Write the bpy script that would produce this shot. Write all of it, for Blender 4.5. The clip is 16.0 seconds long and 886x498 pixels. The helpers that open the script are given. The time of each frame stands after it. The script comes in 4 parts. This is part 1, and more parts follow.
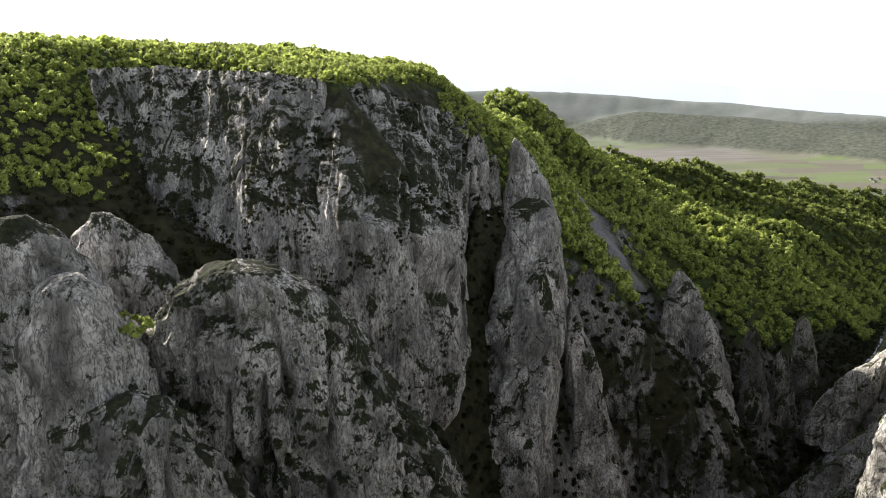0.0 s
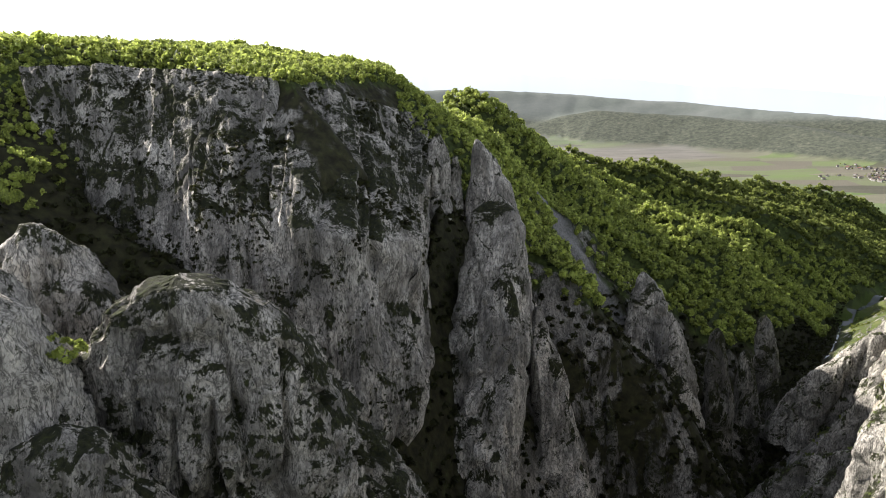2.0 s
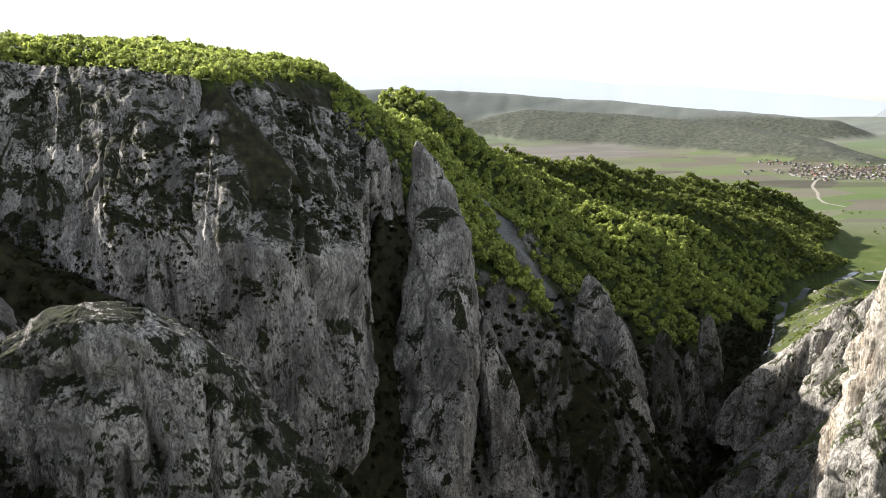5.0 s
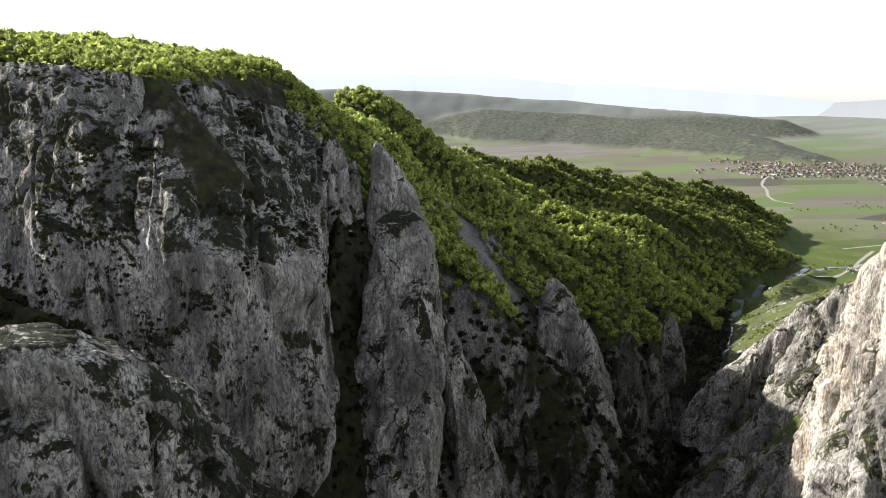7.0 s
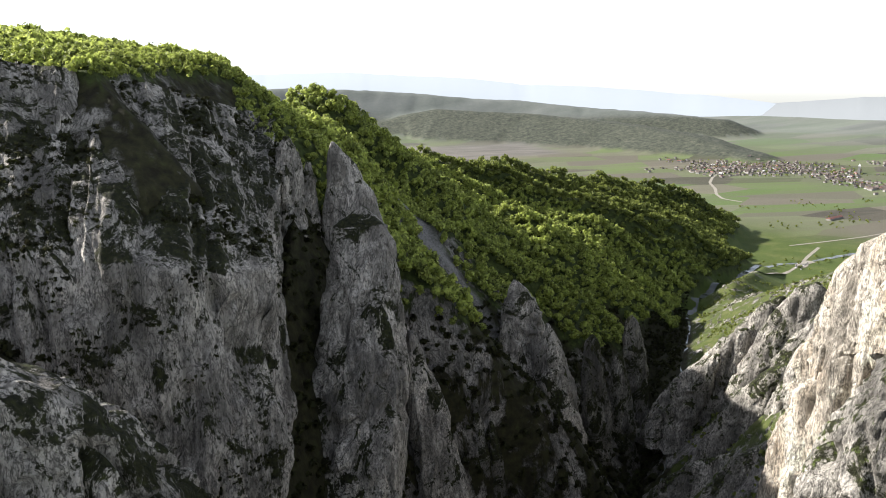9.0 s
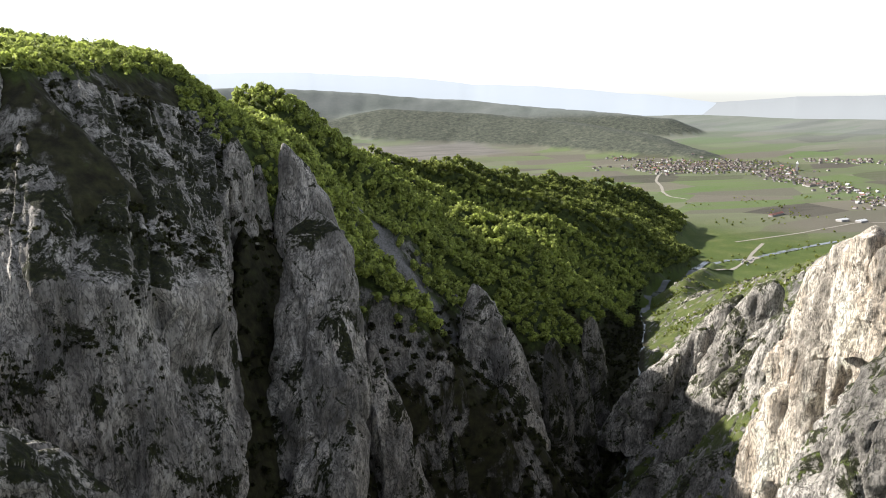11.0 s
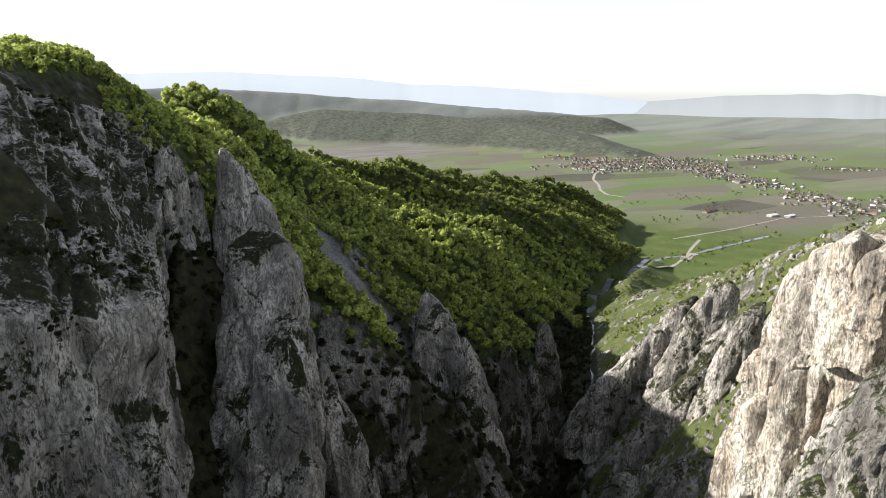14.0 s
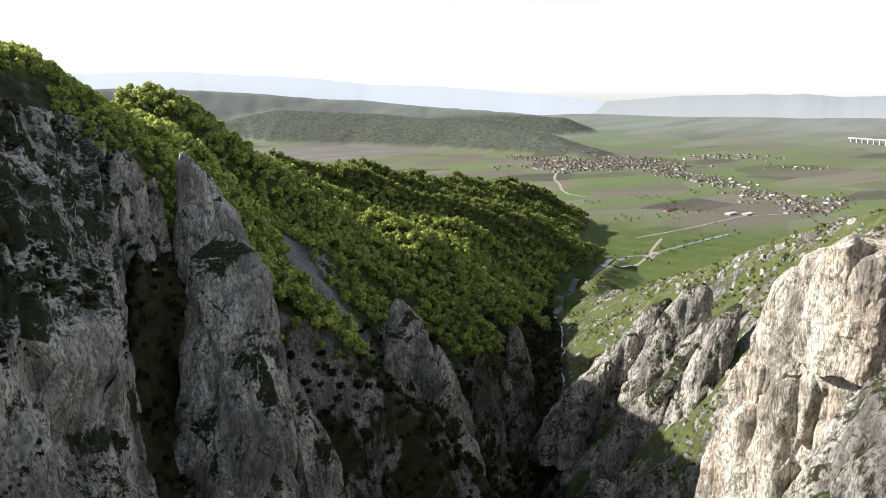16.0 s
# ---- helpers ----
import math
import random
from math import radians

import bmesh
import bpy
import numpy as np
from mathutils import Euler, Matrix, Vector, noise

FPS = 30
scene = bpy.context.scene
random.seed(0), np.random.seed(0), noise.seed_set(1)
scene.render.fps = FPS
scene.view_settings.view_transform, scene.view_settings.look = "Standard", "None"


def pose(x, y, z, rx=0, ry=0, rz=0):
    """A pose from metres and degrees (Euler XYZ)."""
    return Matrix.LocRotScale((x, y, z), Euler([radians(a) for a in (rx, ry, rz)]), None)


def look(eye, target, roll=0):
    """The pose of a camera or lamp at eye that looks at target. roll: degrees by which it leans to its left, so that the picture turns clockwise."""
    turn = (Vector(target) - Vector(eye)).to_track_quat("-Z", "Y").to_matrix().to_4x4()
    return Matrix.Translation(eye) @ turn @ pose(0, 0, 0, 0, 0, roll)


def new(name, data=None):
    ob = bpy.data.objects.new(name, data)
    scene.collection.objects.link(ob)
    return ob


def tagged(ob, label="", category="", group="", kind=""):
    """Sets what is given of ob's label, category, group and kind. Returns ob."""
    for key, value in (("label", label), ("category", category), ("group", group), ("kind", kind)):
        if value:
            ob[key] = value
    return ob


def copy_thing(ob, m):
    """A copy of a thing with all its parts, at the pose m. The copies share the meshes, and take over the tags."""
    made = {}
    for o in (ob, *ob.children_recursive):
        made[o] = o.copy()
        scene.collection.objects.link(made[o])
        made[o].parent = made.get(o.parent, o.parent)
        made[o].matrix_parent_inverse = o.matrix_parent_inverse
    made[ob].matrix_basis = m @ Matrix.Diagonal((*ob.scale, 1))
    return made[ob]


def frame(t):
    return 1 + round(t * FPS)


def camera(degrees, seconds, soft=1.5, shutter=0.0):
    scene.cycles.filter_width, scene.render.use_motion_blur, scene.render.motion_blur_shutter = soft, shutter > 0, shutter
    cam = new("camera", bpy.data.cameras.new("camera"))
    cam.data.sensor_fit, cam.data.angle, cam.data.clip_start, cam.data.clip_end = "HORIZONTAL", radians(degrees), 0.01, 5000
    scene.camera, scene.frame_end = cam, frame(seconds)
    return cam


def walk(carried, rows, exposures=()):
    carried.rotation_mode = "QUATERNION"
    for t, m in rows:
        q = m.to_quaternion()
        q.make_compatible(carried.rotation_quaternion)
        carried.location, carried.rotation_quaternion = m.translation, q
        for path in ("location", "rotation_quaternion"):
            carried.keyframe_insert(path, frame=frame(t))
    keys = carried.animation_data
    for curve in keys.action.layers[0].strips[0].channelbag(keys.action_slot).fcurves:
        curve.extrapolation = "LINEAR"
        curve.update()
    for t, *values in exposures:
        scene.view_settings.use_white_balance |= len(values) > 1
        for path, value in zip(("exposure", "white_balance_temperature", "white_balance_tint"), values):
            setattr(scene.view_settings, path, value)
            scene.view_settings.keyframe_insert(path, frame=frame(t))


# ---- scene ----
cam = camera(63.3, 16.0, soft=1.0)
PATH = [
    (0.0, pose(0.00, -0.00, 282.00, 78.08, -0.19, 0.00)),
    (0.5, pose(-0.18, 3.72, 282.09, 78.07, -0.18, -0.82)),
    (1.0, pose(-0.32, 7.48, 282.16, 78.07, -0.17, -1.64)),
    (1.5, pose(-0.49, 11.27, 282.20, 78.05, -0.15, -2.47)),
    (2.0, pose(-0.66, 15.10, 282.20, 78.04, -0.14, -3.30)),
    (2.5, pose(-0.97, 18.97, 282.20, 78.03, -0.10, -4.16)),
    (3.0, pose(-1.35, 22.81, 282.22, 78.01, -0.07, -5.05)),
    (3.5, pose(-1.69, 26.60, 282.28, 78.00, -0.02, -5.94)),
    (4.0, pose(-1.92, 30.32, 282.33, 78.00, 0.02, -6.82)),
    (6.5, pose(-2.32, 48.86, 282.01, 77.98, 0.04, -11.18)),
    (7.0, pose(-2.41, 52.83, 281.68, 77.99, 0.04, -12.07)),
    (7.5, pose(-2.53, 56.93, 281.33, 78.00, 0.04, -12.96)),
    (8.0, pose(-2.59, 60.96, 281.10, 78.00, 0.02, -13.90)),
    (8.5, pose(-2.66, 64.93, 280.87, 78.00, -0.02, -14.87)),
    (9.0, pose(-2.69, 68.80, 280.67, 77.99, -0.05, -15.83)),
    (11.5, pose(-3.09, 87.42, 280.35, 77.98, -0.00, -20.99)),
    (12.0, pose(-3.03, 91.16, 280.32, 77.99, 0.01, -22.07)),
    (12.5, pose(-2.90, 94.95, 280.31, 77.98, 0.04, -23.17)),
    (13.0, pose(-2.85, 98.72, 280.31, 77.97, 0.08, -24.26)),
    (13.5, pose(-2.79, 102.34, 280.34, 77.97, 0.10, -24.91)),
    (14.0, pose(-2.70, 105.83, 280.34, 77.96, 0.11, -24.96)),
    (14.5, pose(-2.69, 109.30, 280.41, 77.97, 0.12, -25.66)),
    (15.0, pose(-2.73, 112.80, 280.53, 77.96, 0.14, -26.49)),
    (15.5, pose(-2.73, 116.35, 280.57, 77.96, 0.14, -27.33)),
    (16.0, pose(-2.67, 119.96, 280.56, 77.97, 0.15, -28.16)),
]
walk(cam, PATH, [(0.0, 1.7, 6500, 11), (7.0, 1.6, 6400, 11), (16.0, 1.45, 6350, 11)])

# ---- world, sun and exposure ----
SUN_DIR = Vector((-0.82, 0.56, 0.61)).normalized()
world = bpy.data.worlds.new("sky")
scene.world = world
world.use_nodes = True
wn = world.node_tree.nodes
sky = wn.new("ShaderNodeTexSky")
sky.sky_type = "NISHITA"
sky.sun_disc = False
sky.sun_elevation = math.asin(SUN_DIR.z)
sky.sun_rotation = math.atan2(SUN_DIR.x, SUN_DIR.y)
sky.air_density, sky.dust_density, sky.ozone_density = 0.7, 0.6, 0.3
wn["Background"].inputs["Strength"].default_value = 0.088
haze = wn.new("ShaderNodeHueSaturation")
haze.inputs["Saturation"].default_value = 0.42
world.node_tree.links.new(sky.outputs[0], haze.inputs["Color"])
world.node_tree.links.new(haze.outputs[0], wn["Background"].inputs[0])
sun_data = bpy.data.lights.new("sun", "SUN")
sun_data.energy, sun_data.angle, sun_data.color = 3.9, radians(0.6), (1.0, 0.95, 0.88)
sun = new("sun", sun_data)
sun.matrix_world = look(SUN_DIR * 600, (0, 0, 0))

# ---- numeric helpers ----
PERM = np.random.RandomState(7).permutation(512)


def hash3(i, j, k):
    return PERM[(PERM[(PERM[i & 511] + j) & 511] + k) & 511] / 511.0


def vnoise(x, y, z):
    """Smooth value noise in -1..1."""
    i, j, k = np.floor(x).astype(int), np.floor(y).astype(int), np.floor(z).astype(int)
    u, v, w = x - i, y - j, z - k
    u, v, w = (a * a * a * (a * (a * 6 - 15) + 10) for a in (u, v, w))
    out = 0
    for a in (0, 1):
        for b in (0, 1):
            for c in (0, 1):
                out = out + hash3(i + a, j + b, k + c) * (u if a else 1 - u) * (v if b else 1 - v) * (w if c else 1 - w)
    return out * 2 - 1


def fbm(x, y, z, octaves=4, ridged=False):
    total, amp, norm = 0, 1.0, 0
    for o in range(octaves):
        n = vnoise(x * 2 ** o + 17.3 * o, y * 2 ** o + 9.1 * o, z * 2 ** o + 3.7 * o)
        total, norm = total + amp * ((1 - 2 * np.abs(n)) if ridged else n), norm + amp
        amp *= 0.5
    return total / norm


def along(x, y, poly):
    """Distance to a polyline, the side (positive on its left) and its other values at the nearest place."""
    best = np.full(np.shape(x), 1e12)
    side, vals = np.zeros(np.shape(x)), np.zeros((len(poly[0]) - 2,) + np.shape(x))
    for a, b in zip(poly, poly[1:]):
        dx, dy = b[0] - a[0], b[1] - a[1]
        t = np.clip(((x - a[0]) * dx + (y - a[1]) * dy) / (dx * dx + dy * dy), 0, 1)
        d2 = (x - a[0] - t * dx) ** 2 + (y - a[1] - t * dy) ** 2
        m = d2 < best - 1e-9
        best = np.where(m, d2, best)
        side = np.where(m, np.sign(dx * (y - a[1]) - dy * (x - a[0])), side)
        for q in range(len(vals)):
            vals[q] = np.where(m, a[q + 2] + (b[q + 2] - a[q + 2]) * t, vals[q])
    return np.sqrt(best), side, vals


def step(a, b, x):
    t = np.clip((x - a) / (b - a), 0, 1)
    return t * t * (3 - 2 * t)


# ---- the lie of the land: rims and crests as polylines, metres ----
RIVER = [(-40, -200), (20, 60), (70, 230), (170, 350), (289, 477), (358, 572), (439, 679), (526, 809), (568, 858), (625, 907), (718, 968), (825, 1045), (871, 1061), (922, 1059), (1000, 1075), (1200, 1120)]
# x, y, height of the edge, fall outside, rise inside
RIM = [(-600, 120, 300, 0.9, 0.3), (-300, 250, 292, 0.8, 0.4), (-215, 300, 272, 0.8, 0.5), (-178, 350, 262, 0.8, 0.6), (-145, 372, 250, 1.2, 0.6),
       (-104, 358, 245, 3.5, 1.3), (-62, 332, 245, 6.0, 1.2), (-34, 326, 246, 6.0, 1.0), (-16, 342, 247, 6.0, 1.1), (-16, 372, 248, 3.2, 1.1), (2, 425, 251, 2.3, 1.1),
       (36, 475, 255, 1.25, 0.9), (58, 560, 252, 1.05, 0.6), (80, 610, 244, 1.1, 0.3), (125, 650, 226, 1.1, -0.3), (190, 705, 190, 1.0, -0.3), (286, 750, 138, 0.95, -0.3),
       (381, 782, 86, 0.9, -0.3), (467, 805, 36, 0.8, -0.3), (560, 960, 3, 0.5, -0.3)]
CREST = [(-900, 500, 322, 0.10), (-240, 530, 316, 0.10), (-100, 600, 309, 0.10), (-4, 710, 296, 0.15), (40, 790, 266, 0.3), (98, 850, 236, 0.4), (160, 900, 213, 0.4), (253, 985, 192, 0.4), (368, 1045, 174, 0.4),
         (521, 1144, 145, 0.4), (660, 1280, 120, 0.42), (760, 1318, 103, 0.42), (893, 1348, 68, 0.42), (1009, 1359, 22, 0.42), (1060, 1360, 0, 0.42)]
# x, y, height, fall to the gorge, fall away from it
RIGHT = [(60, -300, 240, 0.9, 0.3), (110, 60, 225, 0.9, 0.3), (175, 180, 205, 1.6, 0.3), (225, 245, 212, 2.4, 0.25), (300, 290, 222, 1.5, 0.2), (387, 345, 220, 1.3, 0.15), (410, 411, 194, 1.1, 0.2),
         (455, 515, 147, 0.8, 0.25), (510, 672, 81, 0.6, 0.3), (595, 790, 40, 0.5, 0.3), (690, 880, 2, 0.4, 0.3)]
# x, y, height and fall of the shrubby talus under the cliff and in the gully beside the spire
TALUS = [(-200, 345, 276, 0.9), (-160, 334, 254, 0.9), (-114, 321, 220, 1.0), (-77, 311, 203, 1.0), (-56, 301, 180, 1.0), (-40, 295, 157, 1.0), (-23, 289, 144, 1.0), (-5, 290, 137, 1.0), (12, 284, 106, 1.0), (40, 276, 60, 1.0)]
GULLY = [(-14, 292, 134, 2.2), (-4, 318, 150, 2.2), (8, 355, 178, 2.2), (20, 405, 222, 2.0), (24, 450, 246, 1.8)]
MESA = [(409, 4249, 133, 0.36), (687, 4212, 105, 0.36), (934, 4214, 173, 0.36), (1113, 4169, 206, 0.36), (1561, 3856, 184, 0.36), (1885, 3418, 148, 0.36), (2032, 2968, 105, 0.36), (2064, 2629, 50, 0.36)]
FAR_RIDGE = [(36, 4620, 316, 0.6), (319, 4659, 323, 0.6), (708, 4614, 317, 0.6), (1083, 4539, 297, 0.6), (1419, 4390, 263, 0.6), (1673, 4296, 255, 0.6), (2004, 4036, 214, 0.5), (2359, 3713, 183, 0.5), (2544, 3522, 158, 0.4)]
SKY_A = [(-1700, 4600, 380), (-700, 4880, 400), (-65, 4940, 419), (196, 4946, 416), (630, 4908, 430), (989, 4847, 419), (1528, 4701, 390), (1867, 4574, 354), (2201, 4418, 346), (2648, 4157, 305), (2975, 3923, 271), (3300, 3640, 200)]
SKY_B = [(2500, 4250, 120), (2801, 4053, 221), (3087, 3832, 239), (3298, 3646, 256), (3468, 3479, 277), (3749, 3162, 283), (3917, 2942, 285), (4034, 2772, 268), (4149, 2587, 274), (4500, 1900, 274)]

MID = (0.0, 60.0)


def far_lift(x, y):
    """The ground past 2.2 km is drawn together, so that the horizon stands inside 4.9 km."""
    r = np.hypot(x - MID[0], y - MID[1])
    q = np.clip((r - 2200) / 2700, 0, 0.998)
    real = 2200 - 2700 * np.log(1 - q)
    return np.where(r > 2200, 282 * (1 - r / real), 0.0)


def height(x, y):
    d_r, _, _ = along(x, y, RIVER)
    bed = np.where(y < 860, 11.0, 11 - 9 * step(860, 1000, y))
    floor = np.minimum(bed + 0.12 * np.maximum(d_r - 5, 0), np.maximum(bed, 14 - 12 * step(700, 1000, y))) - 2.5 * step(7, 3, d_r)
    plain = 3 * fbm(x / 260, y / 260, 0 * x, 3) * step(600, 1100, np.hypot(x, y))
    gul = fbm(x / 60, y / 60, 0 * x + 2.2, 4)
    d, s, (z, k, up) = along(x, y, RIM)
    dq, _, (zq, kq) = along(x, y, CREST)
    tent = zq - kq * dq + 9 * fbm(x / 120, y / 120, 0 * x + 5, 3)
    m = np.clip((up + 0.3) / 0.6, 0, 1)
    rim_part = np.where(s > 0, np.minimum(tent, z + up * d), z - k * d + np.minimum(d * 0.25, 14) * gul)
    spur = np.maximum(tent, z - np.where(s > 0, 0.35, k) * d + np.minimum(d * 0.25, 14) * gul)
    across = x * 0.22 + y * 0.97
    flow = 9 * np.sin(across / 16 + 5.0 * fbm(x / 170, y / 130, 0 * x + 8, 2)) + 20 * fbm(across / 42, (x * 0.97 - y * 0.22) / 160, 0 * x + 8, 3)
    spur = np.minimum(spur, 9 + 0.85 * np.maximum(d_r - 7, 0)) + flow * step(12, 70, spur)
    left = m * (rim_part + flow * step(55, 100, x) * step(40, 80, d)) + (1 - m) * spur
    for line in (TALUS, GULLY):
        dt, _, (zt, kt) = along(x, y, line)
        left = np.maximum(left, zt - kt * dt + 4 * gul)
    dr, sr, (zr, kr, kb) = along(x, y, RIGHT)
    right = np.where(sr > 0, zr - kr * dr, zr - kb * dr) + np.minimum(dr * 0.2, 8) * gul
    ribs = fbm((x * 0.65 + y * 0.75) / 26, (x * 0.75 - y * 0.65) / 120, 0 * x + 3, 3, True)
    right = right + np.where(sr > 0, np.minimum(dr * 0.3, 13) * ribs * step(620, 420, y) * step(320, 370, y), 0)
    hills = np.maximum(np.maximum(left, right), floor)
    land = np.maximum(hills, floor) + plain * (hills < 30) + far_lift(x, y)
    for line in (MESA, FAR_RIDGE):
        dm, _, (zm, km) = along(x, y, line)
        land = np.maximum(land, zm - km * np.maximum(dm - 60, 0) + 5 * fbm(x / 60, y / 60, 0 * x + 7, 3))
    return land


# ---- materials ----
def material(name, rough=0.9):
    m = bpy.data.materials.new(name)
    m.use_nodes = True
    n, l = m.node_tree.nodes, m.node_tree.links
    n["Principled BSDF"].inputs["Roughness"].default_value = rough
    n["Principled BSDF"].inputs["Specular IOR Level"].default_value = 0.2
    return m, n, l, n["Principled BSDF"]


def plain_material(name, color, rough=0.85, spread=0.15, scale=0.4):
    m, n, l, b = material(name, rough)
    tex = n.new("ShaderNodeTexNoise")
    tex.inputs["Scale"].default_value, tex.inputs["Detail"].default_value = scale, 6
    geo = n.new("ShaderNodeNewGeometry")
    l.new(geo.outputs["Position"], tex.inputs["Vector"])
    ramp = n.new("ShaderNodeValToRGB")
    for e, f in zip(ramp.color_ramp.elements, (1 - spread, 1 + spread)):
        e.color = (*[min(1, c * f) for c in color], 1)
    ramp.color_ramp.elements[0].position, ramp.color_ramp.elements[1].position = 0.3, 0.7
    l.new(tex.outputs["Fac"], ramp.inputs["Fac"])
    l.new(ramp.outputs[0], b.inputs["Base Color"])
    return m


class Graph:
    """Short hand for node trees."""

    def __init__(self, name, rough=0.9):
        self.m, self.n, self.l, self.b = material(name, rough)
        self.pos = self.n.new("ShaderNodeNewGeometry")

    def put(self, sock, value):
        if hasattr(value, "is_output"):
            self.l.new(value, sock)
        elif isinstance(value, (tuple, list)) and len(value) == 3 and sock.type == "RGBA":
            sock.default_value = (*value, 1)
        else:
            sock.default_value = value

    def coords(self, sx, sy, sz):
        n = self.n.new("ShaderNodeVectorMath")
        n.operation = "MULTIPLY"
        self.l.new(self.pos.outputs["Position"], n.inputs[0])
        n.inputs[1].default_value = (sx, sy, sz)
        return n.outputs[0]

    def noise(self, scale, detail=6, stretch=(1, 1, 1), rough=0.55, warp=0.0, kind="FBM"):
        n = self.n.new("ShaderNodeTexNoise")
        n.noise_type = kind
        n.inputs["Scale"].default_value, n.inputs["Detail"].default_value, n.inputs["Roughness"].default_value = scale, detail, rough
        n.inputs["Distortion"].default_value = warp
        self.l.new(self.coords(*stretch), n.inputs["Vector"])
        return n.outputs["Fac"]

    def voronoi(self, scale, stretch=(1, 1, 1), feature="F1"):
        n = self.n.new("ShaderNodeTexVoronoi")
        n.feature = feature
        n.inputs["Scale"].default_value = scale
        self.l.new(self.coords(*stretch), n.inputs["Vector"])
        return n

    def math(self, op, a, b=0.0, c=0.0):
        n = self.n.new("ShaderNodeMath")
        n.operation = op
        for s, v in zip(n.inputs, (a, b, c)):
            self.put(s, v)
        return n.outputs[0]

    def band(self, a, lo, hi):
        n = self.n.new("ShaderNodeMapRange")
        n.interpolation_type = "SMOOTHSTEP"
        self.put(n.inputs[0], a)
        n.inputs[1].default_value, n.inputs[2].default_value = lo, hi
        return n.outputs[0]

    def mix(self, f, a, b):
        n = self.n.new("ShaderNodeMix")
        n.data_type = "RGBA"
        for s, v in ((n.inputs[0], f), (n.inputs[6], a), (n.inputs[7], b)):
            self.put(s, v)
        return n.outputs[2]

    def ramp(self, f, *stops):
        n = self.n.new("ShaderNodeValToRGB")
        e = n.color_ramp.elements
        while len(e) < len(stops):
            e.new(0.5)
        for q, (p, c) in zip(e, stops):
            q.position, q.color = p, (*c, 1)
        self.put(n.inputs[0], f)
        return n.outputs[0]

    def attribute(self, name):
        n = self.n.new("ShaderNodeAttribute")
        n.attribute_name = name
        return n.outputs["Fac"]

    def up(self):
        n = self.n.new("ShaderNodeSeparateXYZ")
        self.l.new(self.pos.outputs["Normal"], n.inputs[0])
        return n.outputs[2]

    def bump(self, height, distance, strength=1.0):
        n = self.n.new("ShaderNodeBump")
        n.inputs["Distance"].default_value, n.inputs["Strength"].default_value = distance, strength
        self.put(n.inputs["Height"], height)
        self.l.new(n.outputs[0], self.b.inputs["Normal"])

    def done(self, color):
        self.put(self.b.inputs["Base Color"], color)
        return self.m


def rock_nodes(g, pale, warm):
    """Limestone: pale runs, dark water streaks, lichen, clefts with shade painted in, and plant-grown ledges."""
    tone = g.noise(0.07, 10, (1, 1, 0.45), 0.62, 0.4)
    flute = g.noise(0.35, 8, (1, 1, 0.16), 0.6, 0.3)
    grain = g.noise(1.1, 8, (1, 1, 0.6), 0.65)
    base = g.ramp(tone, (0.36, tuple(0.28 * c for c in pale)), (0.46, tuple(0.62 * c for c in pale)), (0.54, pale), (0.64, tuple(min(0.8, 1.35 * c) for c in pale)))
    streak = g.band(g.noise(0.28, 6, (1, 1, 0.07), 0.6, 0.2), 0.50, 0.66)
    base = g.mix(g.math("MULTIPLY", streak, 0.55), base, tuple(0.30 * c for c in pale))
    if warm:
        stain = g.band(g.noise(0.06, 6, (1, 1, 0.3), 0.6, 0.5), 0.45, 0.62)
        base = g.mix(g.math("MULTIPLY", stain, 0.4), base, (0.50, 0.37, 0.24))
        run = g.band(g.noise(0.4, 5, (1, 1, 0.04), 0.5, 0.1), 0.52, 0.62)
        base = g.mix(g.math("MULTIPLY", run, 0.6), base, (0.72, 0.66, 0.56))
    speck = g.band(grain, 0.50, 0.62)
    base = g.mix(g.math("MULTIPLY", speck, 0.65), base, tuple(0.25 * c for c in pale))
    mottle = g.band(g.noise(0.45, 10, (1, 1, 0.5), 0.7, 0.8), 0.52, 0.60)
    base = g.mix(g.math("MULTIPLY", mottle, 0.6), base, tuple(0.33 * c for c in pale))
    pock = g.band(g.noise(0.95, 9, (1, 1, 0.42), 0.75, 0.5), 0.52, 0.57)
    base = g.mix(g.math("MULTIPLY", pock, 0.7), base, tuple(0.2 * c for c in pale))
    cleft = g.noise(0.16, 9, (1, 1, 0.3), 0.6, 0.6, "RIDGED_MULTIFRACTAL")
    # Dark lines painted as crevice shade, which the bumps hardly give.
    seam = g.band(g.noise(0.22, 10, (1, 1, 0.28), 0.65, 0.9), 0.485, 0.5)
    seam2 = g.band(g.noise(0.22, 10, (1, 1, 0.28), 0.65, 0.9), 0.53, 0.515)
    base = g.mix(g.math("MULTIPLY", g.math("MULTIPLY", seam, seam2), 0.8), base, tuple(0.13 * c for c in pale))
    relief = g.math("ADD", g.math("MULTIPLY", flute, 0.9), g.math("ADD", g.math("MULTIPLY", grain, 0.5), g.math("MULTIPLY", cleft, -0.16)))
    return base, relief, tone, grain


